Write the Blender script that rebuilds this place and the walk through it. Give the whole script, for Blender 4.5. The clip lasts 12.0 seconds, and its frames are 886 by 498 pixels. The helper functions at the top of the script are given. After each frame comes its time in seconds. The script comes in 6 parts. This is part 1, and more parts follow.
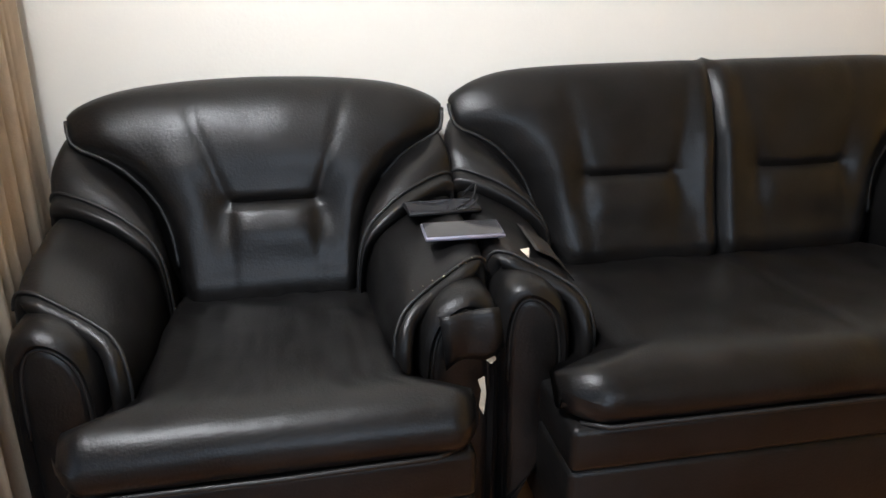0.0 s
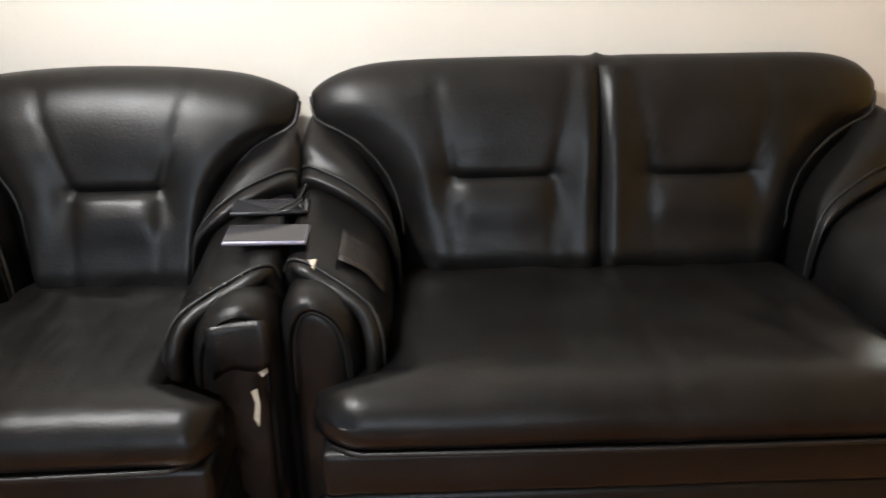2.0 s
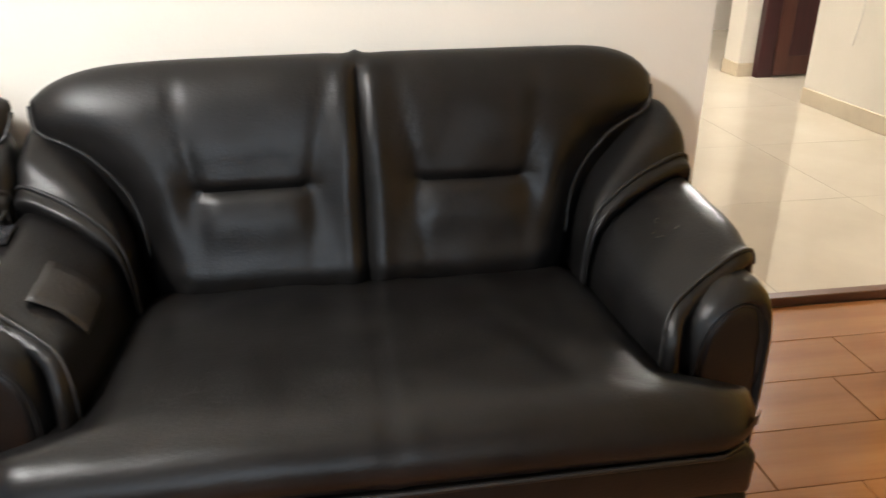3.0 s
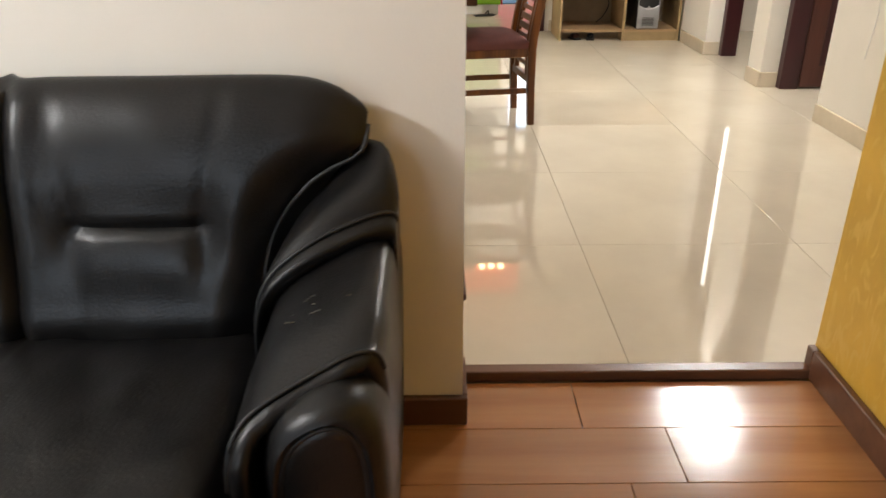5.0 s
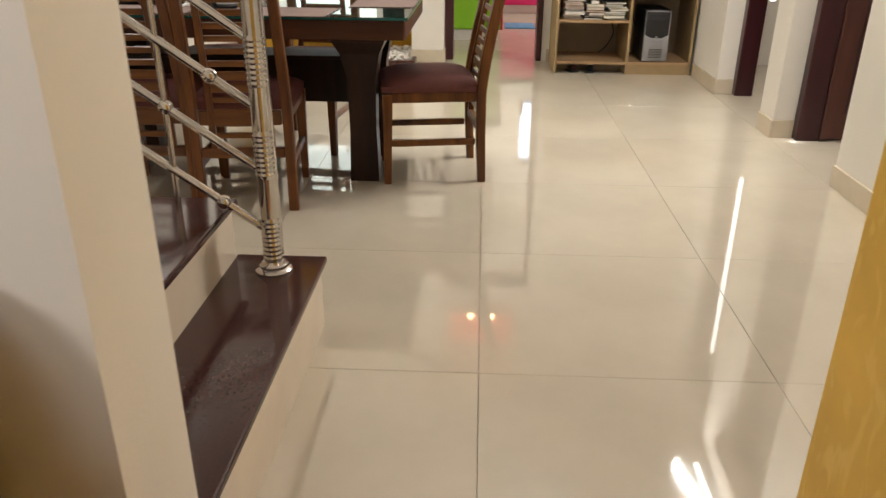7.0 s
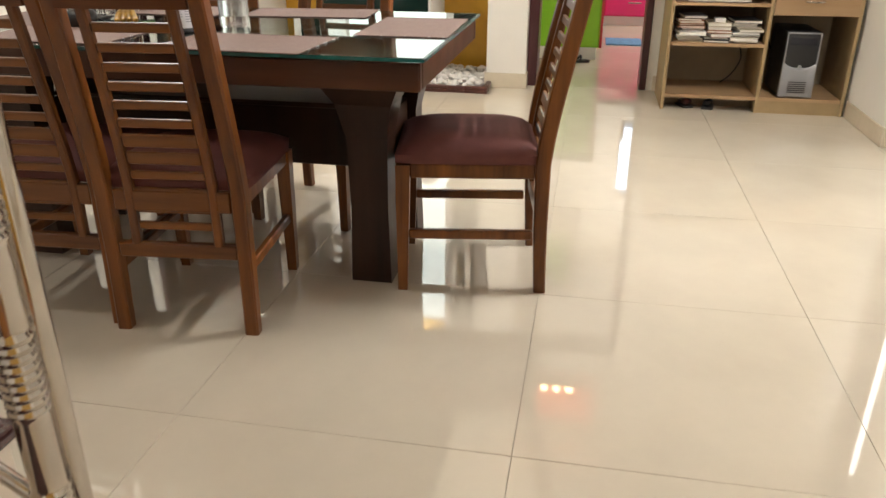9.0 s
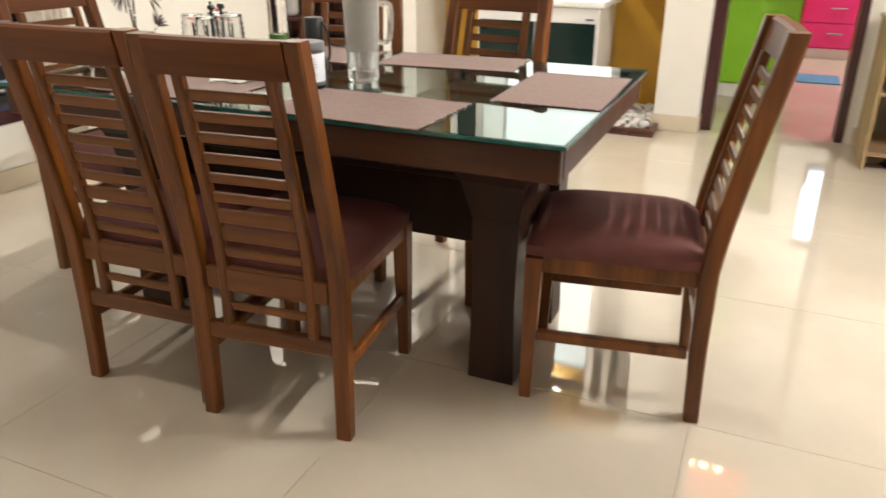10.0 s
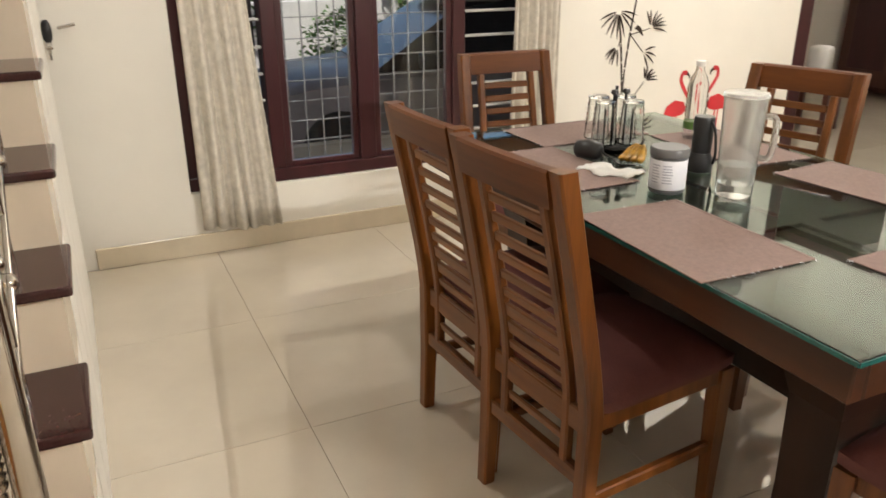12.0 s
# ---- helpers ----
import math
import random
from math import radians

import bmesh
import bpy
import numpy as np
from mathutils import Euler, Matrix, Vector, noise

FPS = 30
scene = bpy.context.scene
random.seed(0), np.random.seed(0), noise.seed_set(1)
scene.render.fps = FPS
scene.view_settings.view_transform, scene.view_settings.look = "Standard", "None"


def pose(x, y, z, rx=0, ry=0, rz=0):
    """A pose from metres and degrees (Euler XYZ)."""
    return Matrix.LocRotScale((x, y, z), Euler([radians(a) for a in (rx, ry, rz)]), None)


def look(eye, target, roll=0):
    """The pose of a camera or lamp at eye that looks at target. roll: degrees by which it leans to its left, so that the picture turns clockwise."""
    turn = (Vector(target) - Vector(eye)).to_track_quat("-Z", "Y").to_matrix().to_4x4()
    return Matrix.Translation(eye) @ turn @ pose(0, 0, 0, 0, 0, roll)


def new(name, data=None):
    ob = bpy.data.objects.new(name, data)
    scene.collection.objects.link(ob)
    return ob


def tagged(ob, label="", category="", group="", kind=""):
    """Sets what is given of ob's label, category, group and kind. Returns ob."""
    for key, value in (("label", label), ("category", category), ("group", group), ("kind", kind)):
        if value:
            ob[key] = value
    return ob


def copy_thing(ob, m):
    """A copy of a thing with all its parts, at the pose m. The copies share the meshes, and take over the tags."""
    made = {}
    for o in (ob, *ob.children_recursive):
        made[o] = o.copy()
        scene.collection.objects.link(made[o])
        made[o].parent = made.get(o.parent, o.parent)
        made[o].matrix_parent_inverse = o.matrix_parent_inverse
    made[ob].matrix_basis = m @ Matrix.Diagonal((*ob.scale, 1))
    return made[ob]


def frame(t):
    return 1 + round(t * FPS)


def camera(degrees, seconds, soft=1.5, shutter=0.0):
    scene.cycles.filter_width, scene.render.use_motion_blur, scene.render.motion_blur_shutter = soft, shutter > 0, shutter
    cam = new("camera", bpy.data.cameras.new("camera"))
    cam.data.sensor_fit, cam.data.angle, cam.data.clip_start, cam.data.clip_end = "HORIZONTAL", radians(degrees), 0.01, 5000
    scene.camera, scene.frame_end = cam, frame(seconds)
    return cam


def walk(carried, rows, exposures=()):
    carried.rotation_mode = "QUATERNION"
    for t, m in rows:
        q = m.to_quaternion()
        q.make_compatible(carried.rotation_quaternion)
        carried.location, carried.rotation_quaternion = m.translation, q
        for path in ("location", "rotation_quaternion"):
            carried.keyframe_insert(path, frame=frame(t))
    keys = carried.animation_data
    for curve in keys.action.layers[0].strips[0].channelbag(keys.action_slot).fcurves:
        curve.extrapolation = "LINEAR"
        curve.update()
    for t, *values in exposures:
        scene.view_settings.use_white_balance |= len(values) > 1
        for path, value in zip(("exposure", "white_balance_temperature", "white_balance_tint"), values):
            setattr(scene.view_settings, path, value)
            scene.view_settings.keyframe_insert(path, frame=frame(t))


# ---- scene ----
cam = camera(60.6, 12.0, soft=1.5, shutter=0.3)
PATH = [
    (0, (-1.953, -2.158, 1.068), (-1.6, -0.31, 0.389), -0.2),
    (0.5, (-1.832, -2.123, 1.088), (-1.669, -0.259, 0.383), -0.1),
    (0.8, (-1.732, -2.119, 1.093), (-1.632, -0.257, 0.372), -0.3),
    (1, (-1.668, -2.124, 1.095), (-1.594, -0.261, 0.369), -0.2),
    (1.5, (-1.502, -2.153, 1.129), (-1.46, -0.306, 0.362), -0.1),
    (2, (-1.345, -2.135, 1.128), (-1.269, -0.289, 0.361), -0.2),
    (2.5, (-1.143, -2.055, 1.144), (-0.968, -0.231, 0.343), -0.3),
    (3, (-0.965, -2.004, 1.149), (-0.685, -0.201, 0.329), -0.1),
    (3.2, (-0.866, -2.001, 1.152), (-0.546, -0.208, 0.326), 0.1),
    (4.8, (-0.166, -1.805, 1.185), (-0.138, 0.003, 0.33), 0.1),
    (5, (-0.071, -1.751, 1.175), (-0.057, 0.06, 0.327), -0.2),
    (5.5, (0.13, -1.625, 1.192), (0.129, 0.189, 0.35), -0.0),
    (6, (0.241, -1.444, 1.196), (0.189, 0.374, 0.363), 0.2),
    (6.5, (0.358, -1.23, 1.174), (0.294, 0.597, 0.362), 0.1),
    (8.5, (0.534, -0.036, 1.096), (0.265, 1.772, 0.283), 0.7),
    (9, (0.556, 0.231, 1.096), (0.215, 2.029, 0.289), 0.2),
    (9.5, (0.496, 0.444, 1.132), (0.045, 2.221, 0.332), 0.7),
    (10, (0.509, 0.65, 1.178), (-0.217, 2.339, 0.391), 0.3),
    (10.5, (0.662, 0.799, 1.255), (-0.365, 2.326, 0.473), 0.3),
    (11, (0.73, 0.918, 1.31), (-0.56, 2.233, 0.531), 0.2),
    (11.5, (0.729, 1.015, 1.309), (-0.809, 2.034, 0.536), -0.0),
    (12, (0.787, 1.118, 1.353), (-0.894, 1.913, 0.617), -0.2),
]
EXPOSURES = [(0.0, 0.10, 6050, 10), (1.5, 0.17, 6350, 10), (2.5, 0.30, 6450, 10), (3.2, 0.36, 6550, 10), (4.8, 0.17, 6450, 10), (5.5, -0.10, 6550, 10), (6.5, -0.23, 6500, 10),
             (8.5, 0.02, 6300, 10), (9.5, 0.10, 6300, 10), (10.5, 0.31, 6400, 10), (11.2, 0.12, 6500, 10), (12.0, 0.12, 6500, 10)]
walk(cam, [(t, look(e, g, r)) for t, e, g, r in PATH], EXPOSURES)

# ---- world and lights ----
world = bpy.data.worlds.new("world")
scene.world = world
world.use_nodes = True
_wn = world.node_tree
_sky = _wn.nodes.new("ShaderNodeTexSky")
_sky.sky_type = "NISHITA"
_sky.sun_disc = False
_sky.sun_elevation, _sky.sun_rotation = radians(64), radians(108)
_wn.links.new(_sky.outputs[0], _wn.nodes["Background"].inputs[0])
_wn.nodes["Background"].inputs[1].default_value = 0.15

sun_data = bpy.data.lights.new("sun", "SUN")
sun_data.energy, sun_data.angle, sun_data.color = 5.0, radians(0.5), (1.0, 0.95, 0.87)
sun = new("sun", sun_data)
sun.matrix_world = look((1, -2, 13), (-5, 0, 0))


def area_lamp(name, eye, target, sx, sy, power, color):
    d = bpy.data.lights.new(name, "AREA")
    d.shape, d.size, d.size_y, d.energy, d.color = "RECTANGLE", sx, sy, power, color
    ob = new(name, d)
    ob.matrix_world = look(eye, target)
    return ob


NEUTRAL = (1.0, 0.96, 0.895)
COOL = (0.78, 0.89, 1.0)
# sofa room: tube light high on the side wall, window light behind the walker
area_lamp("sofa_tube_lamp", (-2.55, -1.35, 2.25), (-0.6, -0.3, 0.8), 0.9, 0.10, 92, (0.985, 0.98, 0.965))
area_lamp("sofa_window_lamp", (-1.75, -4.55, 1.6), (-1.75, 0.0, 0.9), 1.5, 1.2, 27, COOL)


def down_lamp(name, x, y, power, color):
    d = bpy.data.lights.new(name, "AREA")
    d.shape, d.size, d.energy, d.color = "DISK", 0.12, power, color
    ob = new(name, d)
    ob.matrix_world = look((x, y, 2.875), (x, y, 0.0))


# unseen small down lamps, added to fill hall, dining room, kitchen and other rooms
down_lamp("hall_fill", -1.9, 1.5, 15, NEUTRAL)
down_lamp("dining_fill", -2.2, 4.6, 42, NEUTRAL)
down_lamp("kitchen_fill", 1.75, 8.2, 55, NEUTRAL)
down_lamp("back_room_fill", -3.2, 7.0, 110, NEUTRAL)
down_lamp("side_room_fill", 3.4, 4.2, 20, NEUTRAL)
down_lamp("side_room_fill", 3.4, 2.4, 14, NEUTRAL)
area_lamp("wall_tube_lamp", (2.01, 2.9, 2.44), (0.2, 2.5, 0.6), 1.1, 0.03, 130, NEUTRAL)
# fill from the near wall, added to brighten the window side
area_lamp("near_fill", (1.60, 0.05, 2.45), (-1.2, 3.0, 0.8), 1.0, 0.05, 5, NEUTRAL)
# added lamp that brightens the wash alcove, no fitting known
area_lamp("alcove_fill", (-0.95, 5.95, 2.35), (-0.95, 5.3, 0.7), 0.5, 0.04, 9, NEUTRAL)
area_lamp("kitchen_window_lamp", (1.42, 9.38, 1.62), (1.3, 5.0, 0.6), 0.86, 0.75, 7, COOL)


# ---- materials ----
def mat(name, color, rough=0.5, metal=0.0, var=0.08, scale=6.0, bump=0.0, bump_scale=60.0, rough_var=0.08, coat=0.0, spec=0.5, stretch=(1, 1, 1), color2=None, grain=0.0):
    m = bpy.data.materials.new(name)
    m.use_nodes = True
    nt = m.node_tree
    b = nt.nodes["Principled BSDF"]
    b.inputs["Metallic"].default_value = metal
    b.inputs["Coat Weight"].default_value = coat
    b.inputs["Coat Roughness"].default_value = 0.08
    b.inputs["Specular IOR Level"].default_value = spec
    tc = nt.nodes.new("ShaderNodeTexCoord")
    mp = nt.nodes.new("ShaderNodeMapping")
    mp.inputs["Scale"].default_value = stretch
    nt.links.new(tc.outputs["Object"], mp.inputs[0])
    n1 = nt.nodes.new("ShaderNodeTexNoise")
    n1.inputs["Scale"].default_value = scale
    n1.inputs["Detail"].default_value = 6
    n1.inputs["Roughness"].default_value = 0.6
    nt.links.new(mp.outputs[0], n1.inputs[0])
    rmp = nt.nodes.new("ShaderNodeValToRGB")
    c2 = color2 or tuple(max(0.0, c * (1 - 2 * var)) for c in color)
    c1 = tuple(min(1.0, c * (1 + var)) for c in color)
    rmp.color_ramp.elements[0].position, rmp.color_ramp.elements[0].color = 0.3, (*c2, 1)
    rmp.color_ramp.elements[1].position, rmp.color_ramp.elements[1].color = 0.7, (*c1, 1)
    nt.links.new(n1.outputs[0], rmp.inputs[0])
    out = rmp.outputs[0]
    oi = nt.nodes.new("ShaderNodeObjectInfo")
    hs = nt.nodes.new("ShaderNodeHueSaturation")
    mr = nt.nodes.new("ShaderNodeMapRange")
    mr.inputs["To Min"].default_value, mr.inputs["To Max"].default_value = 1 - grain, 1 + grain
    nt.links.new(oi.outputs["Random"], mr.inputs["Value"])
    nt.links.new(mr.outputs[0], hs.inputs["Value"])
    nt.links.new(out, hs.inputs["Color"])
    nt.links.new(hs.outputs[0], b.inputs["Base Color"])
    rr = nt.nodes.new("ShaderNodeMapRange")
    rr.inputs["To Min"].default_value = max(0.02, rough - rough_var)
    rr.inputs["To Max"].default_value = min(1.0, rough + rough_var)
    n2 = nt.nodes.new("ShaderNodeTexNoise")
    n2.inputs["Scale"].default_value = scale * 0.37
    n2.inputs["Detail"].default_value = 4
    nt.links.new(mp.outputs[0], n2.inputs[0])
    nt.links.new(n2.outputs[0], rr.inputs["Value"])
    nt.links.new(rr.outputs[0], b.inputs["Roughness"])
    if bump:
        n3 = nt.nodes.new("ShaderNodeTexNoise")
        n3.inputs["Scale"].default_value = bump_scale
        n3.inputs["Detail"].default_value = 5
        nt.links.new(mp.outputs[0], n3.inputs[0])
        bp = nt.nodes.new("ShaderNodeBump")
        bp.inputs["Strength"].default_value = bump
        bp.inputs["Distance"].default_value = 0.004
        nt.links.new(n3.outputs[0], bp.inputs["Height"])
        nt.links.new(bp.outputs[0], b.inputs["Normal"])
    return m


def wood(name, dark, light, rough=0.35, ring=14.0, axis=2, coat=0.0):
    """Grain stretched along one local axis."""
    st = [ring, ring, ring]
    st[axis] = ring * 0.07
    return mat(name, light, rough, var=0.0, scale=3.0, color2=dark, stretch=tuple(s / 3 for s in st), bump=0.08, bump_scale=9.0, coat=coat, grain=0.08)


def glass_mat(name, color, rough=0.0, ior=1.45):
    m = bpy.data.materials.new(name)
    m.use_nodes = True
    b = m.node_tree.nodes["Principled BSDF"]
    b.inputs["Base Color"].default_value = (*color, 1)
    b.inputs["Roughness"].default_value = rough
    b.inputs["IOR"].default_value = ior
    b.inputs["Transmission Weight"].default_value = 1.0
    return m


def glow(name, color, strength):
    m = bpy.data.materials.new(name)
    m.use_nodes = True
    b = m.node_tree.nodes["Principled BSDF"]
    b.inputs["Base Color"].default_value = (*color, 1)
    b.inputs["Emission Color"].default_value = (*color, 1)
    b.inputs["Emission Strength"].default_value = strength
    return m


M_WALL = mat("cream_wall_paint", (0.80, 0.76, 0.685), 0.62, var=0.025, scale=1.6, bump=0.12, bump_scale=140)
M_CEIL = mat("ceiling_paint", (0.84, 0.82, 0.78), 0.8, var=0.02, scale=2)
M_TILE = mat("beige_vitrified_tile", (0.565, 0.495, 0.395), 0.030, var=0.04, scale=2.2, rough_var=0.014, bump=0.004, bump_scale=4, spec=1.0, grain=0.015)
M_TILE.node_tree.nodes["Principled BSDF"].inputs["IOR"].default_value = 1.80
M_GROUT = mat("tile_grout", (0.47, 0.41, 0.335), 0.8)
M_SKIRT = mat("beige_skirting_tile", (0.64, 0.55, 0.415), 0.22, var=0.05, scale=5)
M_LAM = wood("brown_laminate_plank", (0.26, 0.105, 0.037), (0.40, 0.18, 0.07), 0.16, 10, 0)
M_SKWOOD = wood("dark_wood_skirting", (0.075, 0.03, 0.015), (0.13, 0.055, 0.028), 0.35, 20, 0)
M_LEATHER = mat("black_leather", (0.0084, 0.0077, 0.0075), 0.34, var=0.25, scale=9, bump=0.20, bump_scale=190, rough_var=0.09, spec=0.31)
M_PIPING = mat("black_piping", (0.007, 0.0065, 0.0065), 0.5, var=0.1)
M_TORN = mat("torn_backing_cloth", (0.55, 0.48, 0.38), 0.9, var=0.2, scale=40)
M_SCUFF = mat("worn_leather_scuff", (0.16, 0.145, 0.125), 0.8, var=0.2, scale=40)
M_TAPE = mat("dull_patch_leather", (0.017, 0.0145, 0.0125), 0.52, var=0.25, scale=14, bump=0.3, bump_scale=120)
M_GRANITE = mat("maroon_granite", (0.052, 0.021, 0.020), 0.10, var=0.12, scale=160, rough_var=0.04)
M_RISER = mat("cream_riser_tile", (0.68, 0.58, 0.46), 0.16, var=0.04, scale=4)
M_STEEL = mat("polished_steel", (0.56, 0.52, 0.48), 0.11, metal=1.0, var=0.05, scale=20, rough_var=0.05)
M_TEAK = wood("teak_chair_wood", (0.048, 0.013, 0.003), (0.215, 0.072, 0.013), 0.34, 16, 2)
M_TEAKX = wood("teak_slat_wood", (0.056, 0.016, 0.004), (0.200, 0.072, 0.015), 0.34, 16, 0)
M_TOPRAIL = wood("dark_rail_wood", (0.060, 0.017, 0.004), (0.150, 0.047, 0.010), 0.42, 16, 0)
M_SEAT = mat("maroon_seat_fabric", (0.115, 0.030, 0.025), 0.75, var=0.10, scale=12, bump=0.25, bump_scale=260)
M_TABLE = wood("dark_table_wood", (0.022, 0.007, 0.003), (0.072, 0.024, 0.009), 0.36, 10, 0)
M_TABLEV = wood("dark_table_leg_wood", (0.016, 0.007, 0.005), (0.038, 0.016, 0.009), 0.38, 10, 2)
for _m, _s in ((M_TABLE, 0.30), (M_TABLEV, 0.22), (M_TOPRAIL, 0.25), (M_TEAK, 0.35), (M_TEAKX, 0.35)):
    _m.node_tree.nodes["Principled BSDF"].inputs["Specular IOR Level"].default_value = _s
M_GLASS = glass_mat("green_tinted_glass", (0.52, 0.68, 0.60), 0.0, 1.32)
M_GLASSEDGE = mat("teal_glass_edge", (0.012, 0.095, 0.085), 0.10, var=0.25, scale=12)
M_CLEAR = glass_mat("clear_glass", (0.96, 0.98, 0.97))
M_PLASTIC_CLEAR = glass_mat("clear_plastic", (0.96, 0.97, 0.97), 0.12, 1.2)
M_MILKY = mat("milky_plastic", (0.95, 0.97, 0.96), 0.16, var=0.01)
M_MILKY.node_tree.nodes["Principled BSDF"].inputs["IOR"].default_value = 1.18
M_MILKY.node_tree.nodes["Principled BSDF"].inputs["Transmission Weight"].default_value = 0.84
M_TUMBLER = glass_mat("ribbed_tumbler_glass", (0.95, 0.97, 0.97), 0.10, 1.30)
M_WATER = glass_mat("water", (0.97, 0.99, 0.99), 0.0, 1.33)
M_MAT = mat("brown_woven_placemat", (0.235, 0.158, 0.135), 0.8, var=0.08, scale=90, bump=0.4, bump_scale=400)
M_MAROON = wood("maroon_painted_wood", (0.036, 0.009, 0.011), (0.062, 0.015, 0.018), 0.33, 12, 2)
M_BROWNDOOR = wood("brown_door_wood", (0.055, 0.018, 0.014), (0.115, 0.040, 0.028), 0.3, 10, 2)
M_YELLOW = mat("yellow_gloss_laminate", (0.62, 0.35, 0.03), 0.32, var=0.06, scale=3)
M_WHITE = mat("white_laminate", (0.80, 0.78, 0.74), 0.3, var=0.02)
M_WHITESTONE = mat("white_counter", (0.84, 0.83, 0.80), 0.15, var=0.02)
M_BLACKGLASS = mat("black_green_glass", (0.008, 0.022, 0.019), 0.06, var=0.1, rough_var=0.02)
M_GREEN = mat("lime_green_laminate", (0.28, 0.62, 0.035), 0.25, var=0.03)
M_PINK = mat("pink_laminate", (0.72, 0.028, 0.18), 0.25, var=0.03)
M_PLY = wood("beige_plywood", (0.30, 0.18, 0.085), (0.42, 0.275, 0.145), 0.4, 8, 0)
M_PLYEDGE = mat("plywood_edge", (0.34, 0.235, 0.115), 0.5, var=0.1)
M_PLYIN = mat("shelf_back_board", (0.30, 0.235, 0.155), 0.6, var=0.06)
M_BLACK = mat("black_plastic", (0.012, 0.012, 0.013), 0.35, var=0.1)
M_SILVER = mat("silver_plastic", (0.33, 0.33, 0.34), 0.32, metal=0.4, var=0.05)
M_PAPER = mat("paper_pages", (0.74, 0.70, 0.62), 0.85, var=0.06, scale=30)
M_CURTAIN = mat("grey_beige_curtain", (0.62, 0.57, 0.49), 0.85, var=0.10, scale=26, bump=0.2, bump_scale=300)
M_CURTAIN2 = mat("brown_beige_curtain", (0.50, 0.40, 0.29), 0.85, var=0.06, scale=14, bump=0.2, bump_scale=300)
M_BAR = mat("grille_bar_paint", (0.24, 0.235, 0.24), 0.4, var=0.05)
M_WHITEBAR = mat("white_rod_paint", (0.62, 0.61, 0.60), 0.4, var=0.05)
M_DARKBAR = mat("dark_grille_paint", (0.05, 0.04, 0.045), 0.4, var=0.05)
M_DECALB = mat("black_decal_film", (0.034, 0.021, 0.016), 0.5, var=0.2)
M_DECALR = mat("red_decal_film", (0.62, 0.035, 0.045), 0.5, var=0.05)
M_PEBBLE = mat("white_pebble", (0.66, 0.62, 0.57), 0.6, var=0.1, scale=20, grain=0.2)
M_BLUE = mat("blue_doormat", (0.10, 0.25, 0.42), 0.9, var=0.2, scale=40, bump=0.4, bump_scale=200)
M_BANANA = mat("banana_peel", (0.50, 0.27, 0.03), 0.45, var=0.35, scale=22)
M_LABEL = mat("white_label", (0.80, 0.80, 0.84), 0.5, var=0.05)
M_LID = mat("grey_lid", (0.12, 0.12, 0.125), 0.4, var=0.05)
M_INK = mat("grey_ink", (0.35, 0.35, 0.42), 0.6, var=0.05)
M_PHONE = mat("phone_glass", (0.035, 0.035, 0.040), 0.06, var=0.1, rough_var=0.02)
M_PHONESIDE = mat("lilac_phone_edge", (0.36, 0.35, 0.44), 0.3, metal=0.5, var=0.05)
M_TOWEL = mat("white_towel", (0.78, 0.76, 0.73), 0.9, var=0.05, bump=0.3, bump_scale=120)
M_GROUND = mat("paved_yard", (0.26, 0.24, 0.225), 0.8, var=0.15, scale=3)
M_LEAF = mat("garden_leaf", (0.09, 0.19, 0.035), 0.6, var=0.3, scale=8)
M_CARPAINT = mat("lilac_grey_car_paint", (0.20, 0.175, 0.185), 0.42, metal=0.0, var=0.03, coat=0.12)
M_CARGLASS = mat("tinted_car_glass", (0.020, 0.018, 0.022), 0.16, var=0.1, rough_var=0.04, spec=0.22)
M_TYRE = mat("tyre_rubber", (0.018, 0.018, 0.018), 0.8, var=0.1)
M_REDLAMP = mat("red_lamp_plastic", (0.45, 0.07, 0.06), 0.25, var=0.05)
M_YARDWALL = mat("yard_wall_paint", (0.74, 0.71, 0.69), 0.8, var=0.08, scale=2)
M_RED = mat("red_cap", (0.55, 0.04, 0.04), 0.4, var=0.05)
M_TUBE = glow("lit_tube", (1.0, 0.95, 0.88), 12.0)
# emission in place of room light falling on the white door reveal
M_REVEALGLOW = glow("reveal_glow_white", (1.0, 0.95, 0.88), 3.5)
# own glow for the overbright white area behind the wash counter
M_GLOWPANE = glow("glowing_white_pane", (0.90, 1.0, 0.97), 1.4)
M_WALLPAPER = mat("yellow_wallpaper", (0.60, 0.345, 0.045), 0.5, var=0.10, scale=3)


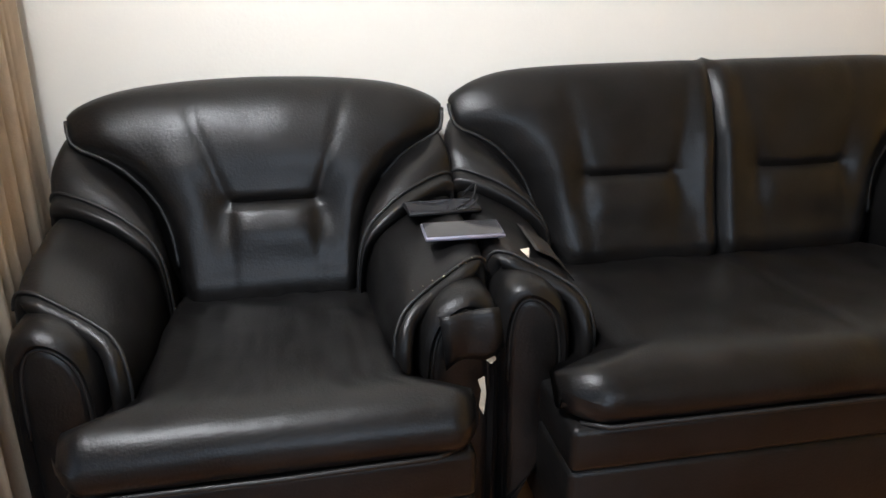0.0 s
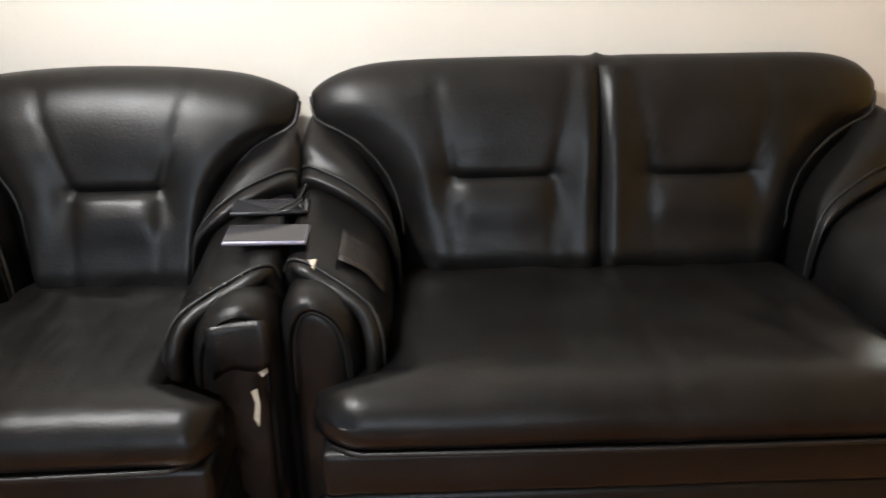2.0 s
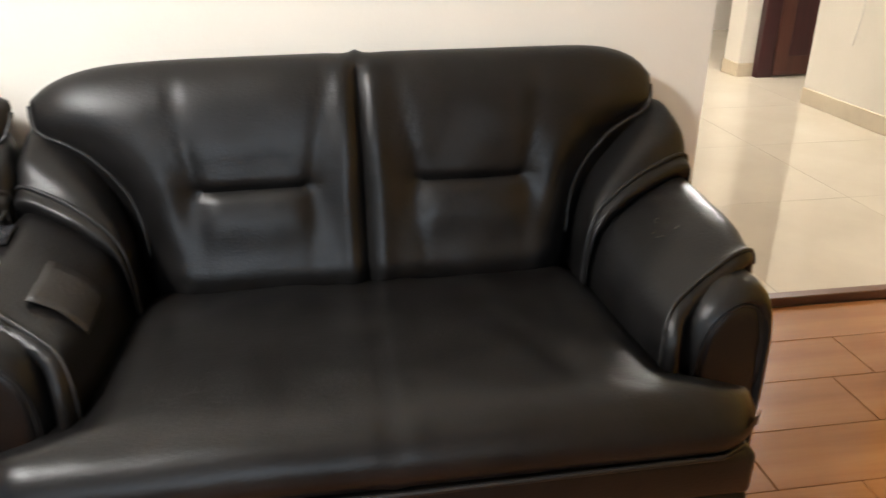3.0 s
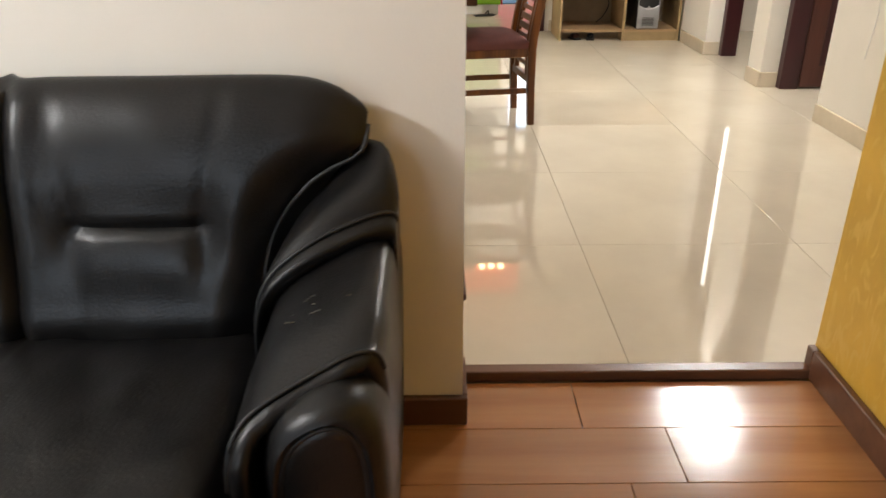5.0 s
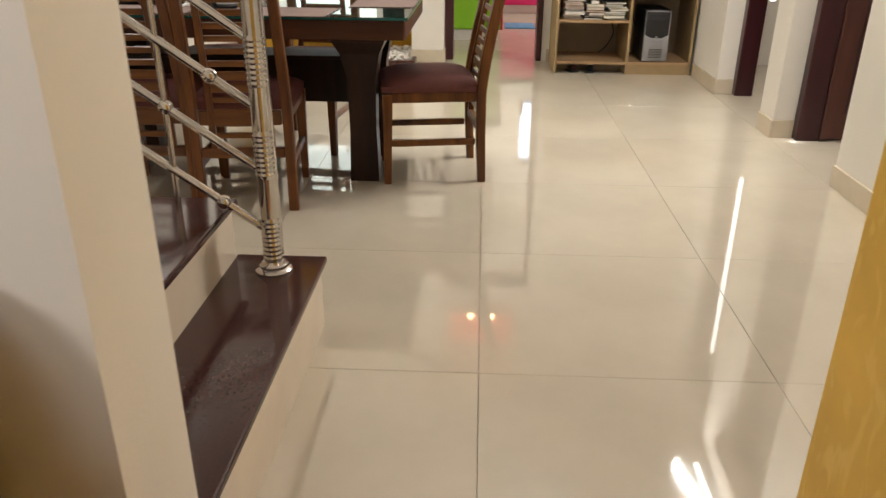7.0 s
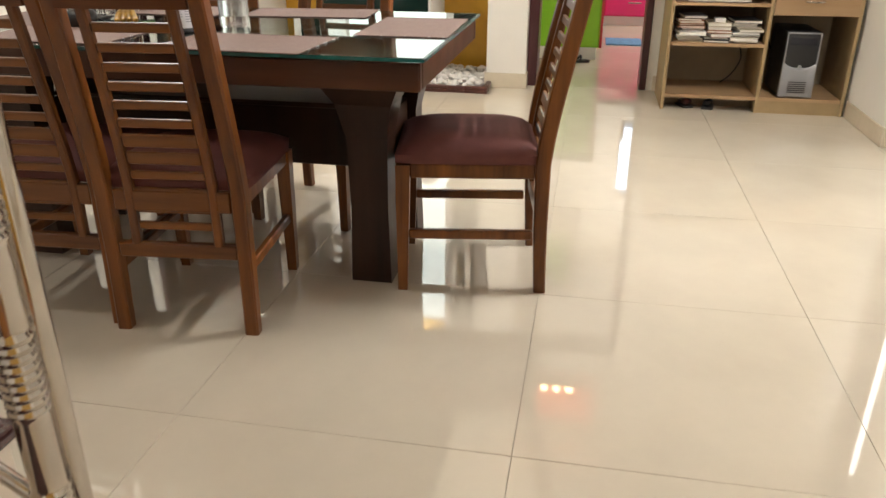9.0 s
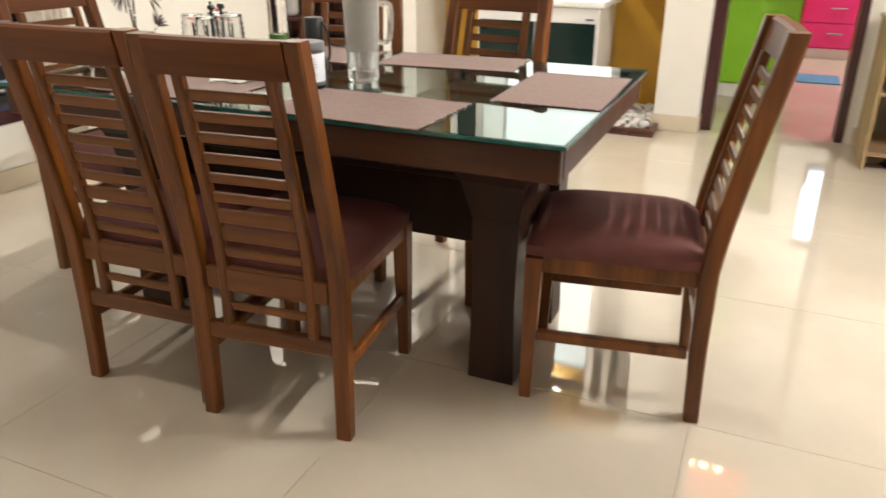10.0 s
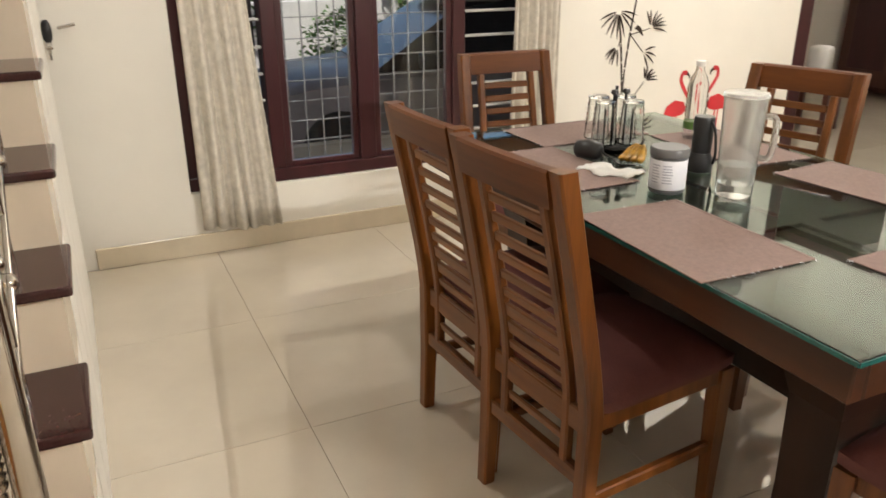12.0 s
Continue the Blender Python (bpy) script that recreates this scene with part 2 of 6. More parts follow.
def wallpaper_leaves(m):
    """Pale wandering leaf strokes on the yellow paper."""
    nt = m.node_tree
    b = nt.nodes["Principled BSDF"]
    tc = nt.nodes.new("ShaderNodeTexCoord")
    mp = nt.nodes.new("ShaderNodeMapping")
    mp.inputs["Rotation"].default_value = (radians(18), 0, 0)
    mp.inputs["Scale"].default_value = (1, 24, 9)
    nt.links.new(tc.outputs["Object"], mp.inputs[0])
    wv = nt.nodes.new("ShaderNodeTexNoise")
    wv.inputs["Scale"].default_value = 1.0
    wv.inputs["Detail"].default_value = 1.5
    wv.inputs["Distortion"].default_value = 1.6
    nt.links.new(mp.outputs[0], wv.inputs[0])
    r = nt.nodes.new("ShaderNodeValToRGB")
    r.color_ramp.elements[0].position, r.color_ramp.elements[0].color = 0.50, (0, 0, 0, 1)
    r.color_ramp.elements[1].position, r.color_ramp.elements[1].color = 0.64, (1, 1, 1, 1)
    nt.links.new(wv.outputs[0], r.inputs[0])
    mx = nt.nodes.new("ShaderNodeMix")
    mx.data_type = "RGBA"
    old = b.inputs["Base Color"].links[0].from_socket
    nt.links.new(r.outputs[0], mx.inputs["Factor"])
    nt.links.new(old, mx.inputs["A"])
    mx.inputs["B"].default_value = (0.635, 0.385, 0.075, 1)
    nt.links.new(mx.outputs["Result"], b.inputs["Base Color"])


wallpaper_leaves(M_WALLPAPER)


def creases(m, scale, strength):
    """Broad soft creases under the fine grain."""
    nt = m.node_tree
    b = nt.nodes["Principled BSDF"]
    fine = b.inputs["Normal"].links[0].from_node
    tc = nt.nodes.new("ShaderNodeTexCoord")
    n = nt.nodes.new("ShaderNodeTexNoise")
    n.inputs["Scale"].default_value = scale
    n.inputs["Detail"].default_value = 2.0
    n.inputs["Distortion"].default_value = 0.3
    nt.links.new(tc.outputs["Object"], n.inputs[0])
    bp = nt.nodes.new("ShaderNodeBump")
    bp.inputs["Strength"].default_value = strength
    bp.inputs["Distance"].default_value = 0.010
    nt.links.new(n.outputs[0], bp.inputs["Height"])
    nt.links.new(bp.outputs[0], fine.inputs["Normal"])


creases(M_LEATHER, 6.0, 0.28)


# ---- mesh helpers ----
def mesh_of(name, bm, material, smooth=None):
    me = bpy.data.meshes.new(name)
    bmesh.ops.recalc_face_normals(bm, faces=bm.faces)
    bm.to_mesh(me)
    bm.free()
    if smooth is not None:
        for p in me.polygons:
            p.use_smooth = True
        if smooth < 180:
            me.set_sharp_from_angle(angle=radians(smooth))
    me.materials.append(material)
    return me


def part(name, bm, material, parent=None, label="", smooth=None):
    ob = new(name, mesh_of(name, bm, material, smooth))
    if parent is not None:
        ob.parent = parent
    return tagged(ob, label)


def thing(name, m, label, category, group="", kind=""):
    ob = new(name)
    ob.empty_display_size = 0.05
    ob.matrix_world = m
    return tagged(ob, label, category, group, kind)


def add_box(bm, x0, x1, y0, y1, z0, z1, bevel=0.0, seg=1, m=None):
    vs = [bm.verts.new((x, y, z)) for x in (x0, x1) for y in (y0, y1) for z in (z0, z1)]
    fs = [bm.faces.new([vs[i] for i in f]) for f in ((0, 1, 3, 2), (4, 6, 7, 5), (0, 4, 5, 1), (2, 3, 7, 6), (0, 2, 6, 4), (1, 5, 7, 3))]
    if bevel:
        es = list({e for f in fs for e in f.edges})
        r = bmesh.ops.bevel(bm, geom=es, offset=bevel, segments=seg, affect="EDGES", profile=0.5)
        vs = list({v for f in r["faces"] for v in f.verts} | {v for v in vs if v.is_valid})
    if m is not None:
        bmesh.ops.transform(bm, matrix=m, verts=[v for v in vs if v.is_valid])


def box(x0, x1, y0, y1, z0, z1, bevel=0.0, seg=1):
    bm = bmesh.new()
    add_box(bm, x0, x1, y0, y1, z0, z1, bevel, seg)
    return bm


def add_loft(bm, rings, caps=True, closed=True):
    rows = [[bm.verts.new(p) for p in r] for r in rings]
    n = len(rows[0])
    for a, b in zip(rows, rows[1:]):
        for i in range(n if closed else n - 1):
            j = (i + 1) % n
            bm.faces.new((a[i], a[j], b[j], b[i]))
    if caps and closed:
        bm.faces.new(rows[0][::-1])
        bm.faces.new(rows[-1])


def loft(rings, caps=True, closed=True):
    bm = bmesh.new()
    add_loft(bm, rings, caps, closed)
    return bm


def smooth_path(pts, n):
    """Catmull-Rom through points, n samples."""
    p = [Vector(q) for q in pts]
    p = [2 * p[0] - p[1]] + p + [2 * p[-1] - p[-2]]
    out = []
    k = len(p) - 3
    for i in range(n):
        s = i / (n - 1) * k
        j = min(int(s), k - 1)
        t = s - j
        a, b, c, d = p[j:j + 4]
        out.append(0.5 * ((2 * b) + (c - a) * t + (2 * a - 5 * b + 4 * c - d) * t * t + (3 * b - a - 3 * c + d) * t ** 3))
    return out


def add_tube(bm, pts, radius, seg=8, caps=True, flat=(1.0, 1.0), up=None):
    """A tube along points; radius may be a list; flat squeezes the section."""
    pts = [Vector(p) for p in pts]
    rings = []
    ref = Vector(up) if up else Vector((0.13, 0.21, 0.97))
    for i, p in enumerate(pts):
        d = (pts[min(i + 1, len(pts) - 1)] - pts[max(i - 1, 0)]).normalized()
        a = d.cross(ref)
        if a.length < 0.05:
            a = d.cross(Vector((1, 0, 0)))
        a.normalize()
        b = a.cross(d).normalized()
        r = radius[i] if isinstance(radius, (list, tuple)) else radius
        rings.append([p + a * (math.cos(2 * math.pi * k / seg) * r * flat[0]) + b * (math.sin(2 * math.pi * k / seg) * r * flat[1]) for k in range(seg)])
    add_loft(bm, rings, caps)


def tube(pts, radius, seg=8, caps=True, flat=(1.0, 1.0), up=None):
    bm = bmesh.new()
    add_tube(bm, pts, radius, seg, caps, flat, up)
    return bm


def add_lathe(bm, prof, seg=24, cx=0.0, cy=0.0):
    add_loft(bm, [[(cx + r * math.cos(2 * math.pi * k / seg), cy + r * math.sin(2 * math.pi * k / seg), z) for k in range(seg)] for r, z in prof])


def lathe(prof, seg=24, cx=0.0, cy=0.0):
    bm = bmesh.new()
    add_lathe(bm, prof, seg, cx, cy)
    return bm


def structure(name, bm, material, label="", smooth=None):
    return tagged(part(name, bm, material, None, label, smooth), kind="structure")


def gauss(x, s):
    return math.exp(-(x / s) ** 2)


# ---- structure ----
FLOOR_S = -0.025            # laminate floor of the sofa room
WX = -2.75                  # inner face of the window wall
CEIL = 2.9


def wall_with_openings(name, axis, face, back, a0, a1, z0, z1, holes, material=M_WALL, label="plain cream painted wall"):
    """A wall between two planes of one axis, running a0..a1 along the other; holes: (b0, b1, zb, zt)."""
    bm = bmesh.new()

    def put(p, q, zb, zt):
        if q - p > 1e-4 and zt - zb > 1e-4:
            if axis == "x":
                add_box(bm, min(face, back), max(face, back), p, q, zb, zt)
            else:
                add_box(bm, p, q, min(face, back), max(face, back), zb, zt)
    p = a0
    for b0, b1, zb, zt in sorted(holes):
        put(p, b0, z0, z1)
        put(b0, b1, z0, zb)
        put(b0, b1, zt, z1)
        p = b1
    put(p, a1, z0, z1)
    return structure(name, bm, material, label)


# sofa room
wall_with_openings("wall_sofa", "y", -0.205, 0.0, -2.62, -0.012, -0.1, CEIL, [])
wall_with_openings("wall_lintel", "y", -0.205, 0.0, -0.012, 0.957, 2.15, CEIL, [])
wall_with_openings("wall_sofa_side", "x", -2.62, -2.85, -4.7, 0.0, -0.1, CEIL, [(-3.2, -0.75, 0.25, 2.2)])
wall_with_openings("wall_sofa_rear", "y", -4.7, -4.9, -2.85, 1.2, -0.1, CEIL, [(-2.55, -0.95, 0.9, 2.2)])
wall_with_openings("wall_papered", "x", 0.957, 1.12, -4.7, 0.0, -0.1, CEIL, [], M_WALLPAPER, "yellow papered wall with leaf strokes")
# hall, dining and beyond
wall_with_openings("wall_hall_near", "y", 0.0, -0.2, 1.12, 2.6, 0.0, CEIL, [])
wall_with_openings("wall_hall_side", "x", 2.075, 2.34, 0.0, 5.7, 0.0, CEIL, [(2.45, 3.28, 0.0, 2.15), (3.50, 4.41, 0.0, 2.15)])
wall_with_openings("wall_window", "x", WX, WX - 0.22, -0.2, 5.28, 0.0, CEIL, [(1.50, 3.45, 0.30, 2.05)])
wall_with_openings("wall_far", "y", 5.60, 5.80, -0.14, 2.34, 0.0, CEIL, [(0.13, 0.945, 0.0, 2.15)])
structure("pillar_kitchen", box(-0.14, 0.128, 5.485, 5.598, 0, CEIL), M_WALL, "cream painted pillar beside the kitchen doorway")
structure("pillar_alcove", box(-2.06, -1.785, 5.5, 6.3, 0, CEIL), M_WALL, "cream painted pillar beside the wash alcove")
wall_with_openings("wall_alcove", "y", 6.02, 6.2, -1.783, -0.14, 0.0, CEIL, [], M_YELLOW, "glossy yellow panelled alcove wall")
structure("wall_alcove_side", box(-0.142, -0.002, 5.802, 6.2, 0, CEIL), M_YELLOW)
wall_with_openings("wall_lintel_passage", "y", 5.5, 5.7, WX - 0.22, -2.062, 2.12, CEIL, [])
# room behind the passage opening
structure("wall_back_room", box(-4.6, -1.9, 8.6, 8.75, 0, CEIL), M_WALL)
structure("wall_back_room_left", box(-4.75, -4.6, 5.28, 8.75, 0, CEIL), M_WALL)
structure("wall_back_room_near", box(-4.75, WX - 0.222, 5.1, 5.278, 0, CEIL), M_WALL)
structure("wall_lintel_corner", box(WX - 0.22, WX, 5.281, 5.499, 2.121, CEIL), M_WALL)
structure("wall_back_room_right", box(-2.05, -1.9, 6.302, 8.6, 0, CEIL), M_WALL)
# kitchen shell
wall_with_openings("wall_kitchen_rear", "y", 9.42, 9.6, -0.3, 2.4, 0.0, CEIL, [(0.98, 1.88, 1.15, 2.15)])
structure("wall_kitchen_left", box(-0.3, -0.15, 6.202, 9.42, 0, CEIL), M_WALL)
structure("wall_kitchen_right", box(2.2, 2.4, 5.802, 9.42, 0, CEIL), M_WALL)
# rooms behind the side doorways
structure("wall_side_room_far", box(4.6, 4.75, 1.4, 6.0, 0, CEIL), M_WALL)
structure("wall_side_room_near", box(2.342, 4.6, 1.25, 1.4, 0, CEIL), M_WALL)
structure("wall_side_room_split", box(2.342, 4.6, 3.33, 3.45, 0, CEIL), M_WALL)
structure("wall_side_room_rear", box(2.342, 4.6, 5.55, 5.7, 0, CEIL), M_WALL)
structure("ceiling", box(-4.9, 4.8, -5.0, 9.7, CEIL, CEIL + 0.15), M_CEIL, "plain white ceiling")

# floors: bedding sheets; the tiles and planks follow at the end of the file
floor_hall = structure("floor", box(-4.75, 4.75, -0.002, 9.6, -0.16, -0.012), M_GROUT, "glossy beige vitrified tile floor")
floor_sofa = structure("floor_sofa_room", box(-2.85, 1.2, -4.9, -0.04, -0.16, FLOOR_S - 0.011), M_GROUT, "glossy brown laminate plank floor")
threshold = structure("threshold", box(-0.011, 0.956, -0.036, 0.004, -0.03, 0.003, 0.003), M_SKWOOD, "dark brown wooden threshold strip")


def skirting(name, x0, x1, y0, y1, z0, z1, material):
    structure(name, box(x0, x1, y0, y1, z0, z1, 0.003), material)


skirting("baseboard_sofa", -2.60, 0.0, -0.226, -0.2055, FLOOR_S, 0.055, M_SKWOOD)
skirting("baseboard_sofa_end", -0.0115, 0.0, -0.2055, -0.037, FLOOR_S, 0.055, M_SKWOOD)
skirting("baseboard_papered", 0.935, 0.9565, -4.69, -0.037, FLOOR_S, 0.062, M_SKWOOD)
skirting("baseboard_papered_end", 0.935, 0.9565, -0.036, 0.0, 0.0035, 0.062, M_SKWOOD)
skirting("baseboard_side_a", 2.063, 2.0745, 0.0, 2.45, 0, 0.10, M_SKIRT)
skirting("baseboard_side_b", 2.063, 2.0745, 3.268, 3.50, 0, 0.10, M_SKIRT)
skirting("baseboard_side_b_end", 2.0745, 2.19, 3.268, 3.2795, 0, 0.10, M_SKIRT)
skirting("baseboard_side_c", 2.063, 2.0745, 4.398, 5.04, 0, 0.10, M_SKIRT)
skirting("baseboard_side_c_end", 2.0745, 2.19, 4.398, 4.4095, 0, 0.10, M_SKIRT)
skirting("baseboard_far", 0.985, 1.02, 5.588, 5.5995, 0, 0.10, M_SKIRT)
skirting("baseboard_pillar", -0.152, 0.14, 5.474, 5.4845, 0, 0.10, M_SKIRT)
skirting("baseboard_pillar_end", 0.1285, 0.14, 5.4845, 5.598, 0, 0.10, M_SKIRT)
skirting("baseboard_window", WX + 0.0005, WX + 0.012, 1.06, 5.3, 0, 0.10, M_SKIRT)
skirting("baseboard_alcove", -2.07, -1.775, 5.488, 5.4995, 0, 0.10, M_SKIRT)


# ---- door frames ----
def side_door(name, y0, y1, leaf_deg, hinge_far):
    """Maroon frame set back in the side wall's opening, with a panelled leaf swung into the room."""
    root = thing(name, pose(2.19, 0, 0), "maroon painted wooden door frame with an open panelled leaf", "door", kind="structure")
    for a, b in ((y0, y0 + 0.07), (y1 - 0.07, y1)):
        part("jamb", box(0, 0.12, a + 0.001, b - 0.001, 0.0, 2.149, 0.004), M_MAROON, root)
    part("head", box(0, 0.12, y0 + 0.07, y1 - 0.07, 2.08, 2.149, 0.004), M_MAROON, root)
    w = y1 - y0 - 0.15
    leaf = part("leaf", box(0, 0.035, -w, 0, 0.012, 2.07, 0.004), M_BROWNDOOR, root)
    leaf.matrix_local = pose(0.125, (y1 - 0.075) if hinge_far else (y0 + 0.115), 0, 0, 0, leaf_deg)
    for z0, z1 in ((0.15, 0.85), (1.0, 1.92)):
        for xx in (-0.006, 0.033):
            p = part("panel", box(xx, xx + 0.008, -w + 0.11, -0.11, z0, z1, 0.003), M_MAROON, leaf)
    part("handle", tube([(-0.05, -w + 0.07, 1.0), (-0.05, -w + 0.17, 1.0)], 0.009), M_STEEL, leaf, "steel lever handle")
    return root


side_door("door_1", 2.45, 3.28, 96, True)
side_door("door_2", 3.50, 4.41, 88, False)

door_k = thing("door_3", pose(0, 5.60, 0), "dark maroon wooden frame of the open kitchen doorway", "door frame", kind="structure")
part("jamb", box(0.131, 0.20, -0.012, 0.212, 0, 2.149, 0.004), M_MAROON, door_k)
part("jamb", box(0.90, 0.944, -0.012, 0.212, 0, 2.149, 0.004), M_MAROON, door_k)
part("head", box(0.20, 0.90, -0.012, 0.212, 2.08, 2.149, 0.004), M_MAROON, door_k)

door_p = thing("door_4", pose(0, 5.5, 0), "maroon wooden frame of the opening to the back room", "door frame", kind="structure")
part("jamb", box(-2.90, WX + 0.006, -0.218, -0.11, 0, 2.119, 0.004), M_MAROON, door_p)
part("head", box(-2.835, -2.064, -0.002, 0.10, 2.05, 2.119, 0.004), M_MAROON, door_p)

# ---- dining window ----
win = thing("window_1", pose(WX, 0, 0), "wide maroon wooden window with glass and steel grille", "window", kind="structure")
WZ0, WZ1 = 0.302, 2.048
for nm, bm in (("sill_rail", box(-0.13, -0.02, 1.502, 3.448, WZ0, 0.365, 0.004)), ("head_rail", box(-0.13, -0.02, 1.502, 3.448, 1.985, WZ1, 0.004))):
    part(nm, bm, M_MAROON, win)
for y0, y1 in ((1.502, 1.562), (1.895, 1.965), (2.345, 2.43), (2.86, 2.93), (3.388, 3.448)):
    part("mullion", box(-0.13, -0.02, y0, y1, 0.366, 1.984, 0.004), M_MAROON, win)
for y0, y1 in ((1.966, 2.344), (2.431, 2.859)):
    sash = part("sash", bmesh.new(), M_MAROON, win)
    bm = bmesh.new()
    add_box(bm, -0.075, -0.035, y0, y0 + 0.03, 0.367, 1.983, 0.003)
    add_box(bm, -0.075, -0.035, y1 - 0.03, y1, 0.367, 1.983, 0.003)
    add_box(bm, -0.075, -0.035, y0 + 0.03, y1 - 0.03, 0.367, 0.392, 0.003)
    add_box(bm, -0.075, -0.035, y0 + 0.03, y1 - 0.03, 1.958, 1.983, 0.003)
    sash.data = mesh_of("sash", bm, M_MAROON)
    pane = part("pane", box(-0.058, -0.053, y0 + 0.0305, y1 - 0.0305, 0.3925, 1.9575), M_CLEAR, win, "clear glass pane")
    pane.visible_shadow = False
    k = 0
    y = y0 + 0.05
    while y < y1 - 0.03:
        part("grille_bar", box(-0.105, -0.095, y - 0.0024, y + 0.0024, 0.366, 1.984), M_BAR, win, "grey steel grille bar")
        y += 0.083
    z = 0.47
    while z < 1.95:
        part("grille_bar", box(-0.114, -0.1055, y0, y1, z - 0.0024, z + 0.0024), M_BAR, win, "grey steel grille bar")
        z += 0.098
for y0, y1 in ((1.563, 1.894), (2.931, 3.387)):
    z = 0.45
    while z < 1.95:
        part("grille_rod", box(-0.06, -0.046, y0, y1, z - 0.007, z + 0.007, 0.003), M_WHITEBAR, win, "white painted grille rod")
        z += 0.122
# outward shutter leaf standing open beside the sash
part("shutter", box(-0.40, -0.135, 1.845, 1.885, 0.37, 1.98, 0.004), M_DARKBAR, win, "dark shutter leaf swung outwards")


def curtain(name, y0b, y1b, y0t, y1t, z0, z1, x, depth, folds, material, seed, label, along="y", hem=0.0):
    rnd = random.Random(seed)
    n, rows = folds * 10 + 1, 16
    ph = [rnd.uniform(-0.5, 0.5) for _ in range(folds + 2)]
    rings = []
    for j in range(rows + 1):
        v = j / rows
        z = z0 + (z1 - z0) * v
        line = []
        for i in range(n):
            u = i / (n - 1)
            f = u * folds
            k = int(min(f, folds - 1))
            w = (0.65 + 0.7 * abs(ph[k + 1])) * math.sin((f + ph[k] * (0.35 * math.sin(math.pi * (f - k)))) * 2 * math.pi + 0.9 * math.sin(2.4 * v + 2.3 * k) * (1 - 0.5 * v)) + 0.25 * noise.noise(Vector((u * 7, v * 3, seed)))
            s = (y0b + (y1b - y0b) * u) * (1 - v) + (y0t + (y1t - y0t) * u) * v
            wid = 0.6 + 0.4 * (1 - v) + 0.15 * math.sin(5 * u + 2 * v)
            line.append((x + depth * wid * w, s, z + hem * (u - 0.5) * (1 - v) + 0.006 * (1 - v) * math.sin(9 * u)))
        rings.append(line)
    bm = loft(rings, closed=False)
    if along == "x":
        bmesh.ops.transform(bm, matrix=Matrix(((0, 1, 0, 0), (1, 0, 0, 0), (0, 0, 1, 0), (0, 0, 0, 1))), verts=bm.verts)
    ob = part(name, bm, material, smooth=180)
    md = ob.modifiers.new("thick", "SOLIDIFY")
    md.thickness = 0.003
    return tagged(ob, label, "curtain")


curtain("curtain", 1.535, 1.90, 1.535, 1.745, 0.125, 2.25, WX + 0.065, 0.030, 5, M_CURTAIN, 3, "grey-beige patterned curtain hanging gathered at the window", hem=-0.03)
curtain("curtain", 3.15, 3.45, 3.18, 3.45, 0.125, 2.25, WX + 0.065, 0.028, 5, M_CURTAIN, 5, "grey-beige patterned curtain hanging gathered at the window")
tagged(part("curtain_rod", tube([(WX + 0.065, 1.40, 2.27), (WX + 0.065, 3.55, 2.27)], 0.012), M_STEEL, smooth=60), "steel curtain rod above the window", "curtain rod")
curtain("curtain", -1.15, -0.62, -1.15, -0.62, FLOOR_S + 0.015, 2.3, -2.53, 0.03, 7, M_CURTAIN2, 8, "brown-beige curtain hanging beside the armchair")
curtain("curtain", -0.60, -0.24, -0.60, -0.24, FLOOR_S + 0.015, 2.3, -2.55, 0.018, 5, M_CURTAIN2, 9, "brown-beige curtain hanging beside the armchair")

# kitchen window and sofa room windows
kwin = thing("window_2", pose(0, 9.42, 0), "bright kitchen window with a grille", "window", kind="structure")
for a, b in ((0.982, 1.03), (1.405, 1.445), (1.83, 1.878)):
    part("window_frame", box(a, b, 0.02, 0.10, 1.152, 2.148), M_MAROON, kwin)
for z in (1.152, 2.11):
    part("window_rail", box(1.03, 1.83, 0.022, 0.098, z, z + 0.038), M_MAROON, kwin)
for i in range(7):
    part("grille_rod", box(1.03, 1.83, 0.11, 0.12, 1.25 + i * 0.12, 1.26 + i * 0.12), M_BAR, kwin)
for nm, m in (("window_3", pose(-2.62, -1.975, 0, 0, 0, 90)), ("window_4", pose(-1.75, -4.7, 0, 0, 0, 180))):
    w = thing(nm, m, "maroon framed window of the sofa room", "window", kind="structure")
    hw = 1.22 if nm == "window_3" else 0.80
    zb = 0.25 if nm == "window_3" else 0.9
    for a in (-hw + 0.002, -0.03, hw - 0.062):
        part("window_frame", box(a, a + 0.06, 0.05, 0.13, zb + 0.002, 2.198), M_MAROON, w)
    part("window_rail", box(-hw + 0.062, hw - 0.062, 0.052, 0.128, zb + 0.002, zb + 0.06), M_MAROON, w)

# ---- stairs ----
N_STEP = 10
stairs = thing("stairs", pose(0, 0, 0), "straight stair with maroon granite treads and cream tiled risers", "stairs", kind="structure")
for i in range(N_STEP):
    x = -0.247 * i
    z = 0.223 + 0.174 * i
    part("riser", box(x - 0.247, x - 0.012, 0.002, 1.02, max(0.0, z - 0.21 if i else 0.0), z - 0.0225), M_RISER, stairs)
    part("tread", box(x - 0.262, x + 0.004, 0.002, 1.04, z - 0.022, z, 0.006, 2), M_GRANITE, stairs)
bm = bmesh.new()
for i in range(N_STEP):
    x = -0.247 * i
    z = 0.223 + 0.174 * i
    add_box(bm, x - 0.2465, x - 0.0125, 0.0025, 1.019, 0.0005, max(0.001, z - 0.215))
part("stair_body", bm, M_WALL, stairs)

rail = thing("stair_railing", pose(0, 0, 0), "polished steel stair railing with ribbed newel posts", "railing")
SL = 0.174 / 0.247


